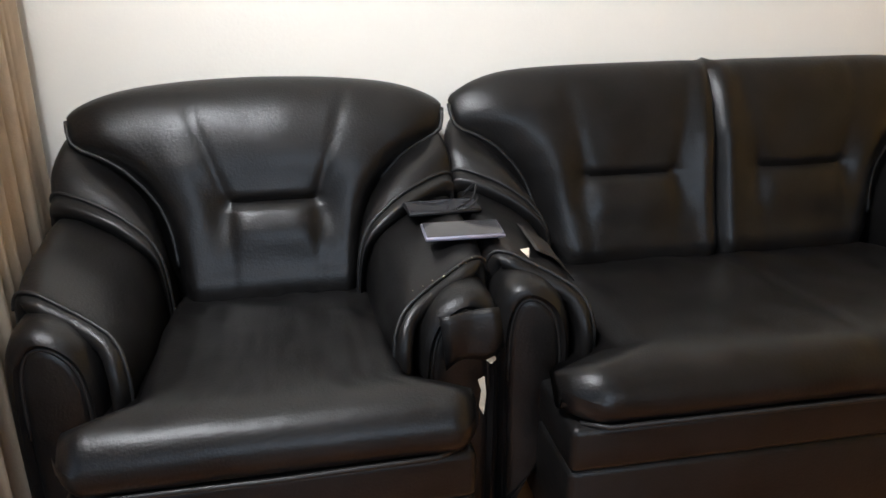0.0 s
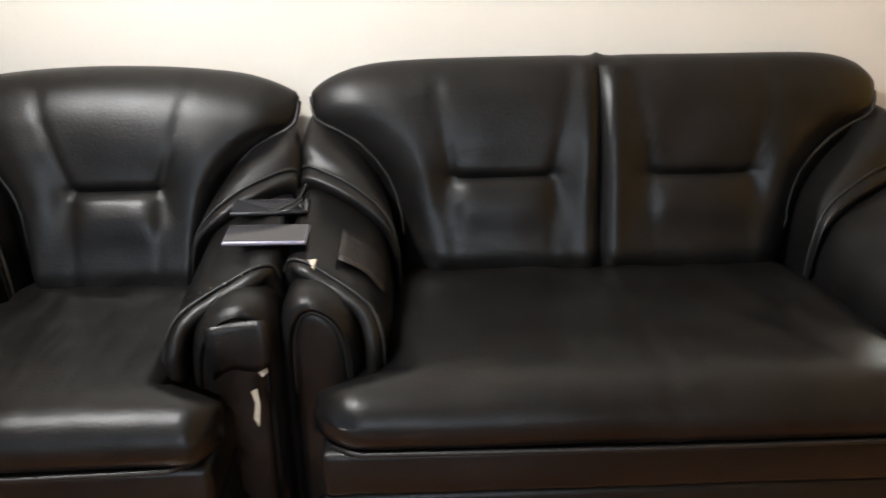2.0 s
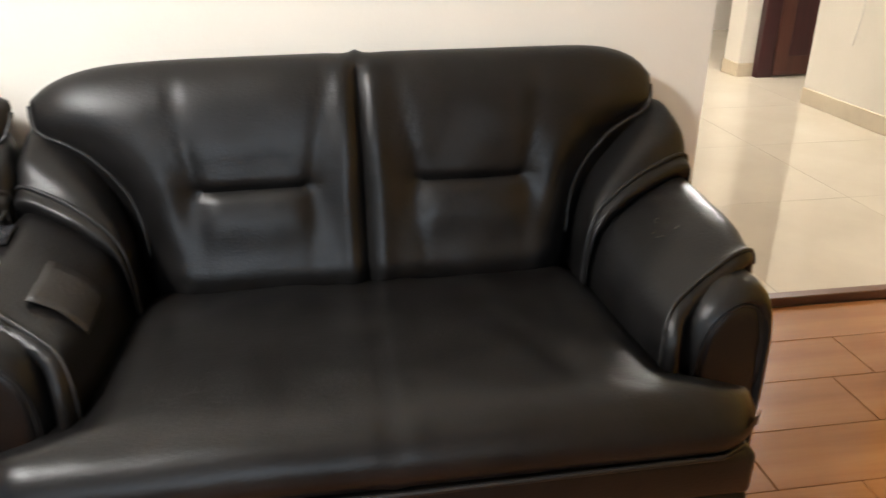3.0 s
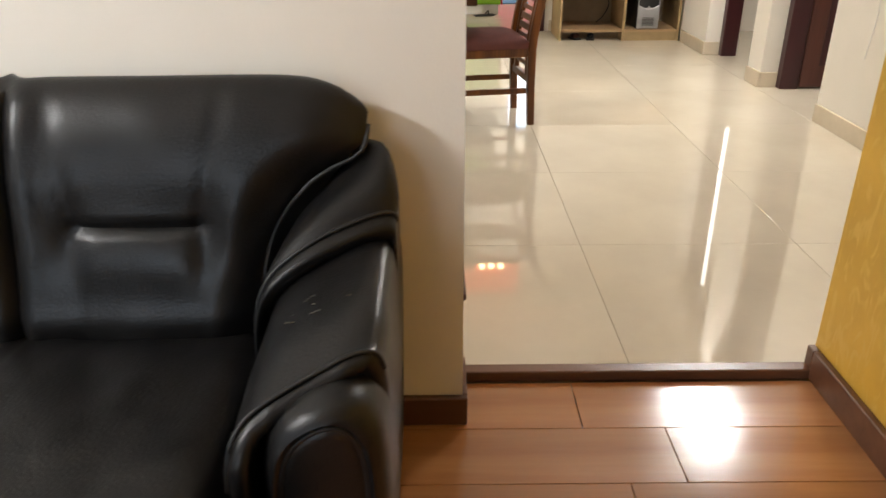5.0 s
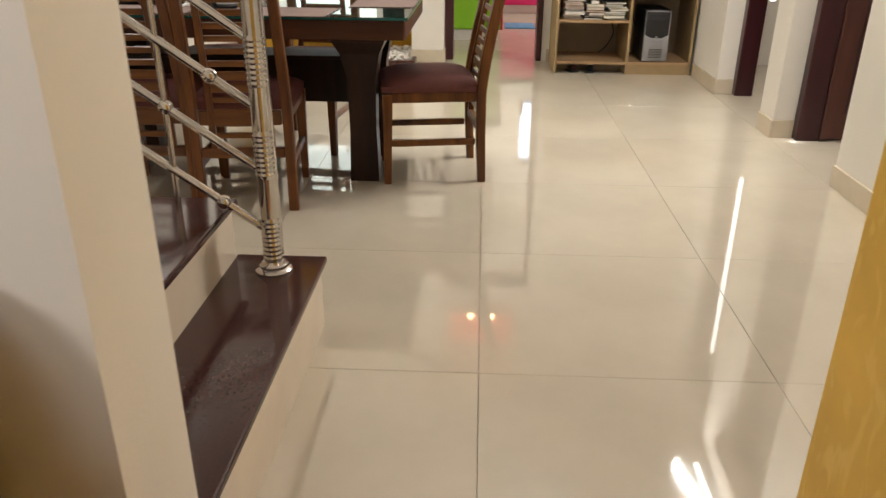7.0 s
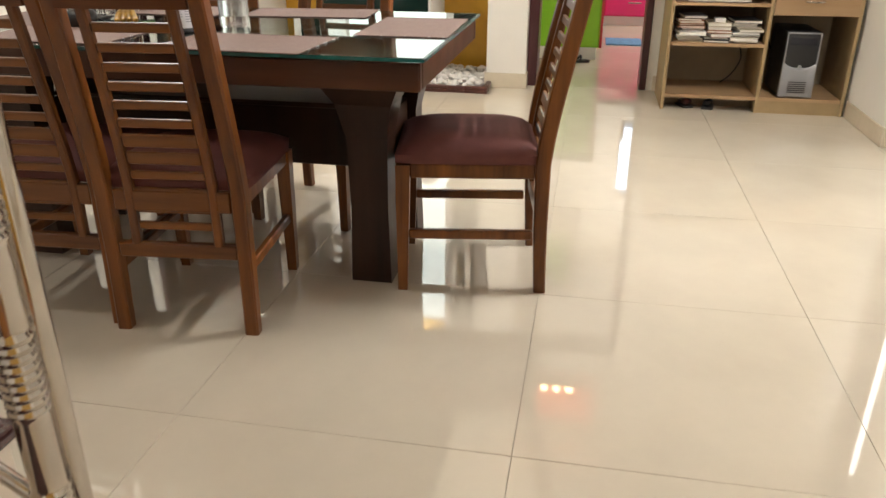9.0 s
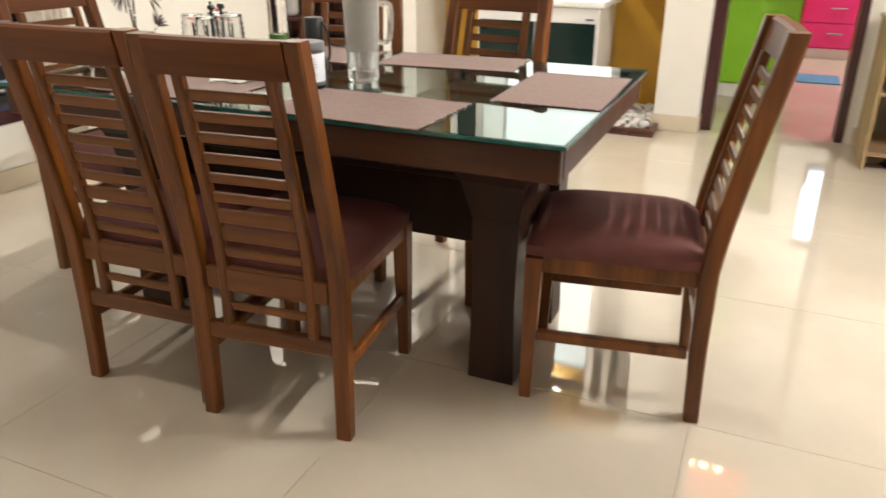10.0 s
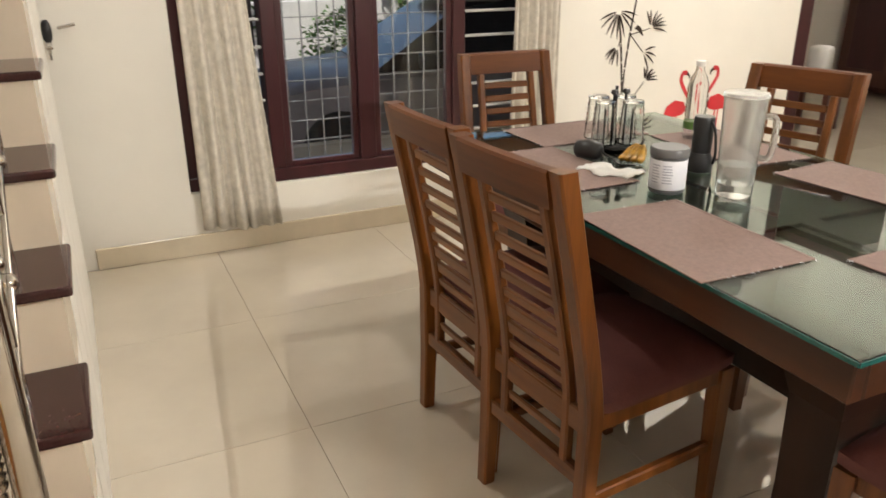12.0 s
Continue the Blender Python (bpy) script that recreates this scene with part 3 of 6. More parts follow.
def newel(x, y, z, h):
    prof = [(0.052, 0), (0.052, 0.006), (0.046, 0.012), (0.040, 0.014), (0.040, 0.022), (0.034, 0.026), (0.030, 0.034), (0.0235, 0.036)]
    zz = 0.036
    for band in range(4):
        for k in range(9):
            prof += [(0.0235, zz), (0.0265, zz + 0.004), (0.0265, zz + 0.008), (0.0235, zz + 0.012)]
            zz += 0.0135
        prof += [(0.0235, zz + 0.005), (0.0235, zz + 0.115)]
        zz += 0.12
        if zz > h - 0.15:
            break
    prof += [(0.0235, h), (0.03, h + 0.01), (0.0, h + 0.012)]
    bm = lathe([(r, q) for r, q in prof[:-1]] + [(0.001, h + 0.014)], 20)
    p = part("newel_post", bm, M_STEEL, rail, smooth=40)
    p.location = (x, y, z)
    p2 = part("newel_post", tube([(x + 0.0, y + 0.046, z + 0.03), (x, y + 0.046, z + h)], 0.019, 14), M_STEEL, rail, smooth=60)
    return p


newel(-0.125, 0.935, 0.223, 0.95)
newel(-0.125 - 0.247 * 7, 0.935, 0.223 + 0.174 * 7, 0.95)
for i in range(1, 7):
    x = -0.125 - 0.247 * i
    part("baluster", tube([(x, 0.935, 0.223 + 0.174 * i), (x, 0.935, 0.223 + 0.174 * i + 0.86)], 0.008, 10), M_STEEL, rail, smooth=60)
for h in (0.13, 0.30, 0.47, 0.64, 0.80):
    a = Vector((-0.145, 0.935, 0.223 + h))
    b = Vector((-0.145 - 0.247 * 6.9, 0.935, 0.223 + h + SL * 0.247 * 6.9))
    part("rail_rod", tube([a, b], 0.0115, 10), M_STEEL, rail, smooth=60)
    for i in range(7):
        s = (0.10 + 0.247 * i) if h in (0.13, 0.47, 0.80) else (0.225 + 0.247 * i)
        c = a + Vector((-s, 0, SL * s))
        d = Vector((-1, 0, SL)).normalized()
        part("rail_ball", tube([c - d * 0.019, c - d * 0.015, c - d * 0.008, c, c + d * 0.008, c + d * 0.015, c + d * 0.019], [0.008, 0.014, 0.0185, 0.020, 0.0185, 0.014, 0.008], 12), M_STEEL, rail, smooth=180)
part("handrail", tube([(-0.10, 0.94, 1.17), (-0.145 - 0.247 * 6.9, 0.94, 1.17 + SL * 0.247 * 6.9)], 0.025, 14), M_STEEL, rail, smooth=60)


# ---- sofas ----
def lerp_profile(prof, t):
    """Piecewise-linear lookup in (key, value) pairs."""
    for (a, va), (b, vb) in zip(prof, prof[1:]):
        if t <= b:
            s = max(0.0, (t - a) / (b - a))
            return va + (vb - va) * s
    return prof[-1][1]


def back_half_width(hw, z):
    return hw - lerp_profile([(0.30, 0.226), (0.40, 0.222), (0.50, 0.211), (0.55, 0.201), (0.60, 0.184), (0.65, 0.156), (0.70, 0.116), (0.725, 0.086), (0.742, 0.058), (0.755, 0.030), (0.770, 0.012), (0.80, 0.004), (0.838, 0.0), (0.85, 0.010), (0.86, 0.026), (0.90, 0.034)], z)


def quilted(name, root, side, x_in, x_out, rails, across):
    """A padded skin stretched over rails of (reach across the arm, depth, height), each running from the outside down to the seat."""
    wide = x_out - x_in
    lines = [smooth_path([(x_in + wide * s, y, z) for s, y, z in rail], 46) for rail in rails]
    cols = [smooth_path([line[k] for line in lines], across) for k in range(46)]
    rings = []
    for j in range(across):
        ring = []
        for k in range(46):
            v = cols[k][j]
            n = 0.0035 * noise.noise(Vector((v.x * 8 * side, v.y * 8, v.z * 8))) + 0.0012 * noise.noise(Vector((v.x * 31, v.y * 24 * side, v.z * 31)))
            ring.append((side * v.x, v.y + n * 0.6, v.z + n))
        rings.append(ring)
    part(name, loft(rings, closed=False), M_LEATHER, root, smooth=180)
    return lines


SHOULDER = [
    [(0.98, -0.015, 0.40), (0.98, -0.015, 0.60), (0.80, -0.03, 0.750), (0.52, -0.04, 0.715), (0.30, -0.05, 0.65), (0.10, -0.07, 0.57), (0.0, -0.11, 0.47), (-0.05, -0.13, 0.38)],
    [(1.0, -0.07, 0.40), (1.01, -0.07, 0.63), (0.92, -0.080, 0.752), (0.66, -0.092, 0.722), (0.38, -0.112, 0.668), (0.13, -0.142, 0.596), (-0.02, -0.185, 0.50), (-0.07, -0.21, 0.38)],
    [(1.0, -0.15, 0.40), (1.03, -0.15, 0.62), (0.99, -0.158, 0.705), (0.64, -0.186, 0.684), (0.32, -0.213, 0.640), (0.07, -0.238, 0.580), (-0.05, -0.258, 0.50), (-0.09, -0.268, 0.38)],
    [(1.0, -0.19, 0.40), (1.02, -0.19, 0.60), (0.97, -0.198, 0.657), (0.60, -0.232, 0.641), (0.28, -0.258, 0.605), (0.04, -0.276, 0.556), (-0.06, -0.289, 0.49), (-0.09, -0.292, 0.38)],
    [(1.0, -0.222, 0.40), (1.02, -0.222, 0.59), (0.96, -0.228, 0.638), (0.58, -0.262, 0.618), (0.26, -0.286, 0.582), (0.03, -0.302, 0.536), (-0.05, -0.311, 0.475), (-0.08, -0.312, 0.38)],
    [(1.0, -0.215, 0.40), (0.99, -0.215, 0.57), (0.93, -0.220, 0.606), (0.56, -0.248, 0.588), (0.27, -0.270, 0.553), (0.06, -0.284, 0.512), (-0.02, -0.292, 0.455), (-0.05, -0.294, 0.38)],
    [(0.97, -0.17, 0.40), (0.95, -0.17, 0.55), (0.90, -0.18, 0.575), (0.54, -0.20, 0.558), (0.27, -0.22, 0.525), (0.09, -0.24, 0.49), (0.03, -0.25, 0.44), (0.0, -0.25, 0.38)],
]
ARM_POST = [(1.02, 0.03), (1.04, 0.24), (1.04, 0.40), (1.01, 0.485), (0.90, 0.532), (0.72, 0.545), (0.50, 0.530), (0.34, 0.498), (0.26, 0.445), (0.245, 0.36), (0.245, 0.20)]
ARM_EDGE = [(1.0, -0.525, 0.05), (1.02, -0.527, 0.36), (1.015, -0.53, 0.50), (0.96, -0.538, 0.562), (0.80, -0.553, 0.570), (0.60, -0.570, 0.552), (0.33, -0.600, 0.526), (0.15, -0.622, 0.498), (0.06, -0.645, 0.45), (0.045, -0.655, 0.36)]


def arm_rail(y, ridge):
    """A section through the arm: upright outside, a ridge, then a slope down to the seat."""
    d = ridge - 0.60
    return [(1.0, y, 0.05), (1.03, y, 0.36), (1.03, y, 0.52), (0.98, y, 0.590 + d), (0.84, y, 0.603 + d), (0.62, y, 0.588 + d), (0.32, y, 0.556 + d), (0.12, y, 0.515 + d), (0.01, y, 0.45), (-0.01, y, 0.36)]


def padded_arm(root, side, x_in, x_out):
    """Arm pad with a corded front edge, a gathered welt below it, and the upholstered post in front."""
    wide = x_out - x_in
    edge = smooth_path([(x_in + wide * s, y, z) for s, y, z in ARM_EDGE], 46)
    inward = []
    for i, p in enumerate(edge):
        t = edge[min(i + 1, 45)] - edge[max(i - 1, 0)]
        inward.append(Vector((-t.z, 0, t.x)).normalized())

    def inset(off, dy):
        return [p + n * off + Vector((0, dy, 0)) for p, n in zip(edge, inward)]
    lines = [smooth_path([(x_in + wide * s, y, z) for s, y, z in arm_rail(y, r)], 46) for y, r in ((-0.06, 0.575), (-0.16, 0.600), (-0.26, 0.608), (-0.37, 0.600), (-0.46, 0.590))]
    lines += [inset(-0.002, 0.020), inset(0.0, 0.0), inset(0.010, -0.017), inset(0.023, -0.020), inset(0.034, -0.008), inset(0.037, 0.03)]
    cols = [smooth_path([line[k] for line in lines], 61) for k in range(46)]
    rings = []
    for j in range(61):
        ring = []
        for k in range(46):
            v = cols[k][j]
            n = 0.004 * noise.noise(Vector((v.x * 7 * side, v.y * 7, v.z * 7 + x_in))) + 0.0014 * noise.noise(Vector((v.x * 29, v.y * 22 * side, v.z * 29)))
            if j > 34 and 14 < k < 40:
                n += 0.0022 * math.sin(k * 2.1 + 1.5 * noise.noise(Vector((k * 0.3, side, x_in)))) * min(1.0, (j - 34) / 8) * (0.4 + 0.6 * abs(noise.noise(Vector((k * 0.21, x_in * 9, side)))))
            ring.append((side * v.x, v.y + 0.5 * n, v.z + n))
        rings.append(ring)
    part("arm", loft(rings, closed=False), M_LEATHER, root, smooth=180)
    part("arm_piping", tube([(side * p.x, p.y - 0.002, p.z + 0.002) for p in edge[12:]], 0.0042, 6), M_PIPING, root, smooth=180)
    post = smooth_path([(x_in + wide * s, 0, z) for s, z in ARM_POST], 46)
    mid = x_in + 0.62 * wide
    rings = []
    for y, k in ((-0.50, 0.0), (-0.60, 0.0), (-0.628, 0.004), (-0.648, 0.014), (-0.656, 0.026), (-0.650, 0.034), (-0.645, 0.038), (-0.650, 0.042), (-0.652, 0.055)):
        rings.append([(side * (p.x + (mid - p.x) * k / (0.5 * wide)), y - 0.06 * (mid - p.x), max(0.03, p.z - k * (1.0 if p.z > 0.3 else 0.0))) for p in post])
    part("arm_front", loft(rings), M_LEATHER, root, smooth=70)
    arch = [(side * x, y - 0.003, z) for x, y, z in ((abs(q[0]), q[1], q[2]) for q in rings[6][8:42])]
    part("front_piping", tube(arch, 0.004, 6), M_PIPING, root, smooth=180)


def leather_seat(name, m, hw, panels, label, category, split, pw, ins, outs):
    """Upholstered seat with a fan-shaped back. hw: half width over the wing tips; panels: centres of the inset
    back panels; split: a middle seam in the back; pw: half a panel's width; ins, outs: inner and outer reach of the two arms. Origin: at the wall, on the floor, local -y to the front."""
    root = thing(name, m, label, category)
    FZ = -0.025          # heights below are over the tiled floor
    # back: sheet of profile curves swept across, closed at the wall side
    prof = smooth_path([(0.20, 0.26, 0), (0.262, 0.39, 0), (0.245, 0.46, 0), (0.215, 0.535, 0), (0.196, 0.590, 0), (0.184, 0.64, 0), (0.170, 0.70, 0), (0.135, 0.78, 0), (0.088, 0.836, 0), (0.040, 0.857, 0), (0.004, 0.838, 0)], 46)
    nu = 81 if split else 61
    rings = []
    for i in range(nu):
        u = -1 + 2 * i / (nu - 1)
        line = []
        for q in prof:
            d, z = q.x, q.y
            w = back_half_width(hw, z)
            drop = (0.014 * u * u + 0.050 * abs(u) ** 12 if u < 0 else 0.052 * u ** 16 - 0.004 * u) if split else (0.009 + 0.032 * u * u + 0.026 * abs(u) ** 9)
            k = max(0.0, min(1.0, (z - 0.50) / 0.36))
            zz = z - drop * k
            if z > 0.8:
                w -= 0.045 * max(0.0, (0.06 - d) / 0.06)
            x = u * w
            edge = max(0.0, (abs(u) - 0.80) / 0.20)
            dd = d * (0.86 if split else 1.0) * (1 - 0.26 * edge * edge) + 0.012
            for c in panels:
                hwid = pw + (0.20 if split else 0.34) * max(0.0, z - 0.588)
                off = abs(x - c) - hwid
                up = 1.0 if z > 0.588 else 0.3
                dd -= 0.0050 * gauss(off, 0.010) * up * min(1.0, d / 0.12)
                inside = 1.0 / (1.0 + math.exp(off / 0.010))
                dd -= (0.017 if split else 0.021) * inside * gauss(z - 0.592, 0.009)
                dd += (0.010 if split else 0.014) * inside * gauss(z - 0.530, 0.045)
                dd -= 0.010 * gauss(off - 0.012, 0.030) * gauss(z - 0.572, 0.055)
                dd += 0.010 * gauss(off - 0.075, 0.045) * gauss(z - 0.60, 0.12)
            if split:
                s = gauss(x, 0.009)
                dd -= 0.022 * s * min(1.0, d / 0.1)
                dd += 0.007 * gauss(abs(x) - 0.035, 0.02)
                zz += 0.006 * gauss(x, 0.012) * k
            dd += 0.003 * noise.noise(Vector((x * 9, z * 9, hw * 7)))
            line.append((x, -max(0.004, dd), zz - FZ))
        line.append((u * (hw - 0.10), -0.004, 0.60 - FZ))
        line.append((u * (hw - 0.2), -0.004, 0.26 - FZ))
        rings.append(line)
    part("backrest", loft(rings), M_LEATHER, root, smooth=70)
    for side in (-1, 1):
        edge = []
        for q in prof[8:-10]:
            d, z = q.x, q.y
            k = max(0.0, min(1.0, (z - 0.50) / 0.36))
            edge.append((side * (back_half_width(hw, z) + 0.001), -(d * 0.74 * (0.86 if split else 1.0) + 0.012) - 0.002, z - (0.064 if split else 0.067) * k - FZ))
        part("back_piping", tube(edge, 0.0050, 6), M_PIPING, root, smooth=180)
    # shoulders tucked under the back's wings, and the arms in front of them
    for side, x_in, x_out, x_sh in ((-1, ins[0], outs[0], outs[2]), (1, ins[1], outs[1], outs[3])):
        lines = quilted("shoulder", root, side, x_in, x_sh, SHOULDER, 37)
        part("shoulder_piping", tube([(side * v.x, v.y - 0.003, v.z + 0.001) for v in lines[3][9:]], 0.0042, 6), M_PIPING, root, smooth=180)
        padded_arm(root, side, x_in, x_out)
    # seat cushion with a front roll that runs out past the arms
    xs = hw - (0.062 if split else 0.085)
    nu2 = 61
    rings = []
    sp = smooth_path([(-0.20, 0.375, 0), (-0.32, 0.392, 0), (-0.50, 0.402, 0), (-0.66, 0.412, 0), (-0.76, 0.418, 0), (-0.815, 0.405, 0), (-0.845, 0.375, 0), (-0.852, 0.345, 0), (-0.842, 0.318, 0), (-0.82, 0.306, 0)], 34)
    for i in range(nu2):
        u = -1 + 2 * i / (nu2 - 1)
        line = []
        for q in sp:
            y, z = q.x, q.y
            front = max(0.0, min(1.0, (-y - 0.74) / 0.06))
            w = (hw - 0.195) + (xs - (hw - 0.195)) * front
            e = abs(u)
            rnd = 0.030 * max(0.0, (e - 0.86) / 0.14) ** 2
            yy = y + (0.045 * max(0.0, (e - 0.86) / 0.14) ** 2 if front > 0 else 0)
            zz = z - rnd * (1 if z > 0.36 else -0.5)
            zz += (0.005 * noise.noise(Vector((u * 4 + hw, y * 7, 0.3))) + 0.0025 * noise.noise(Vector((u * 13, y * 16, hw)))) * (1 - 0.5 * front)
            if not split:
                zz += 0.0085 * math.sin(46 * y + 5 * u + 2.2 * noise.noise(Vector((u * 3, y * 4, 0)))) * max(0, 1 - abs(y + 0.38) / 0.16)
            else:
                zz -= 0.004 * gauss(u, 0.02)
            line.append((u * w, yy, zz - FZ))
        line.append((u * (hw - 0.2), -0.80, 0.302 - FZ))
        line.append((u * (hw - 0.2), -0.20, 0.302 - FZ))
        rings.append(line)
    part("seat_cushion", loft(rings), M_LEATHER, root, smooth=70)
    part("seat_piping", tube([(-xs + 0.03, -0.822, 0.336), (-xs + 0.08, -0.846, 0.336), (0, -0.851, 0.336), (xs - 0.08, -0.846, 0.336), (xs - 0.03, -0.822, 0.336)], 0.005, 6), M_PIPING, root, smooth=180)
    # plinth in two upholstered bands
    part("front_band", box(-xs + 0.01, xs - 0.01, -0.842, -0.10, 0.240, 0.334, 0.016, 3), M_LEATHER, root, smooth=40)
    part("front_band", box(-xs + 0.01, xs - 0.01, -0.838, -0.10, 0.035, 0.243, 0.016, 3), M_LEATHER, root, smooth=40)
    part("rear_panel", box(-hw + 0.02, hw - 0.02, -0.10, -0.012, 0.035, 0.60, 0.012, 2), M_LEATHER, root, smooth=40)
    for sx in (-1, 1):
        for y in (-0.76, -0.10):
            part("foot", lathe([(0.026, 0), (0.03, 0.038)], 14, sx * (xs - 0.07), y), M_BLACK, root, smooth=50)
    return root


SOFA_M = pose(-0.895, -0.229, FLOOR_S)
CHAIR_M = pose(-2.035, -0.262, FLOOR_S, 0, 0, 1.0)
loveseat = leather_seat("two_seater_sofa", SOFA_M, 0.690, [-0.235, 0.245], "worn black leather two-seater sofa with rolled arms", "sofa", True, 0.118, (0.500, 0.500), (0.705, 0.740, 0.705, 0.742))
armchair = leather_seat("armchair", CHAIR_M, 0.425, [0.01], "worn black leather armchair with torn rolled arms", "armchair", False, 0.095, (0.235, 0.205), (0.446, 0.422, 0.448, 0.422))


def torn_patch(parent, pts, material, label):
    bm = bmesh.new()
    top = [bm.verts.new(p) for p in pts]
    bm.faces.new(top)
    ob = part("torn_patch", bm, material, parent, label)
    md = ob.modifiers.new("thick", "SOLIDIFY")
    md.thickness = 0.003


flap = []
for j in range(7):
    v = j / 6
    flap.append([(0.298 + 0.112 * i / 6 + 0.012 * v, -0.668 - 0.010 * math.sin(2.4 * v) - 0.004 * math.sin(i * 1.3 + 2 * v), 0.520 - 0.012 * (1 - i / 6) - 0.105 * v + 0.008 * math.sin(i * 1.1) * v + 0.020 * (i / 6) * v) for i in range(7)])
flap_ob = part("loose_flap", loft(flap, closed=False), M_LEATHER, armchair, "loose torn leather flap on the arm post", smooth=60)
flap_ob.modifiers.new("thick", "SOLIDIFY").thickness = 0.003
torn_patch(armchair, [(0.372, -0.672, 0.372), (0.384, -0.675, 0.380), (0.387, -0.678, 0.345), (0.382, -0.680, 0.300), (0.373, -0.678, 0.318), (0.378, -0.675, 0.350)], M_TORN, "pale torn backing cloth")
torn_patch(armchair, [(0.388, -0.670, 0.412), (0.404, -0.672, 0.422), (0.407, -0.674, 0.414), (0.396, -0.676, 0.406)], M_TORN, "pale torn backing cloth")
torn_patch(loveseat, [(-0.648, -0.590, 0.588), (-0.632, -0.596, 0.592), (-0.637, -0.612, 0.578)], M_TORN, "pale torn backing cloth")
# dull patch stuck over the worn inner slope of the sofa's arm
wide = 0.205
rings = []
for j in range(7):
    y = -0.40 - 0.022 * j
    line = smooth_path([(0.500 + wide * a, yy, z) for a, yy, z in arm_rail(y, 0.596 - 0.012 * j / 6)], 46)
    rings.append([(-(p.x - 0.004), p.y, p.z + 0.006 + 0.0015 * math.sin(j * 1.7 + k)) for k, p in enumerate(line[27:38])])
patch = part("arm_patch", loft(rings, closed=False), M_TAPE, loveseat, "dull brown-black patch on the worn arm", smooth=60)
patch.modifiers.new("thick", "SOLIDIFY").thickness = 0.002
rs = random.Random(9)
for i in range(11):
    y = -0.36 - 0.10 * rs.random()
    a = 0.30 + 0.45 * rs.random()
    x = 0.500 + 0.24 * a
    z = 0.560 + 0.075 * (a - 0.30) + 0.003
    q = rs.uniform(0.002, 0.005)
    torn_patch(loveseat, [(x, y, z), (x + 2.2 * q, y + 0.6 * q, z + 0.4 * q), (x + 2.0 * q, y + 0.2 * q, z + 0.2 * q)], M_SCUFF, "pale scuff on the worn arm")
rs = random.Random(4)
for i in range(7):
    s = (i + rs.uniform(-0.3, 0.3)) / 6
    q = rs.uniform(0.0015, 0.0045)
    x, y, z = 0.385 - 0.13 * max(s, 0) ** 1.2, -0.557 - 0.045 * s, 0.576 - 0.040 * s
    torn_patch(armchair, [(x, y, z), (x + q, y - 0.001, z + q * 0.3), (x + q * 0.6, y - q, z - q * 0.4)], M_TORN, "pale scuff on the leather")


def phone(m, label, glassy):
    root = thing("phone", m, label, "phone")
    part("body", box(-0.082, 0.082, -0.038, 0.038, 0, 0.009, 0.003, 2), M_PHONESIDE if glassy else M_BLACK, root, smooth=50)
    part("screen", box(-0.079, 0.079, -0.035, 0.035, 0.0091, 0.0099), M_PHONE, root, "dark glossy phone screen")


phone(pose(-1.637, -0.717, 0.572, 6, 0, -1), "phone with a lilac edge lying across the sofa arms", True)
phone(pose(-1.652, -0.572, 0.580, 3, 0, 3), "black phone lying on the armchair arm", False)
cable = tube(smooth_path([(-1.60, -0.54, 0.600), (-1.575, -0.56, 0.630), (-1.59, -0.60, 0.610), (-1.63, -0.625, 0.594), (-1.60, -0.63, 0.600), (-1.575, -0.60, 0.612)], 30), 0.0025, 6)
tagged(part("cable", cable, M_BLACK, smooth=180), "thin black charging cable lying on the phones", "cable")


# ---- dining furniture ----
def post_y(z):
    """Depth of a chair's back post at a height: upright below the seat, leaning back above."""
    return lerp_profile([(0.0, -0.222), (0.2, -0.214), (0.42, -0.212), (0.52, -0.224), (0.64, -0.247), (0.76, -0.272), (0.88, -0.298), (0.99, -0.320)], z)


def back_taper(z):
    """The chair back narrows towards its top rail."""
    return 1.0 - 0.07 * max(0.0, min(1.0, (z - 0.42) / 0.55))


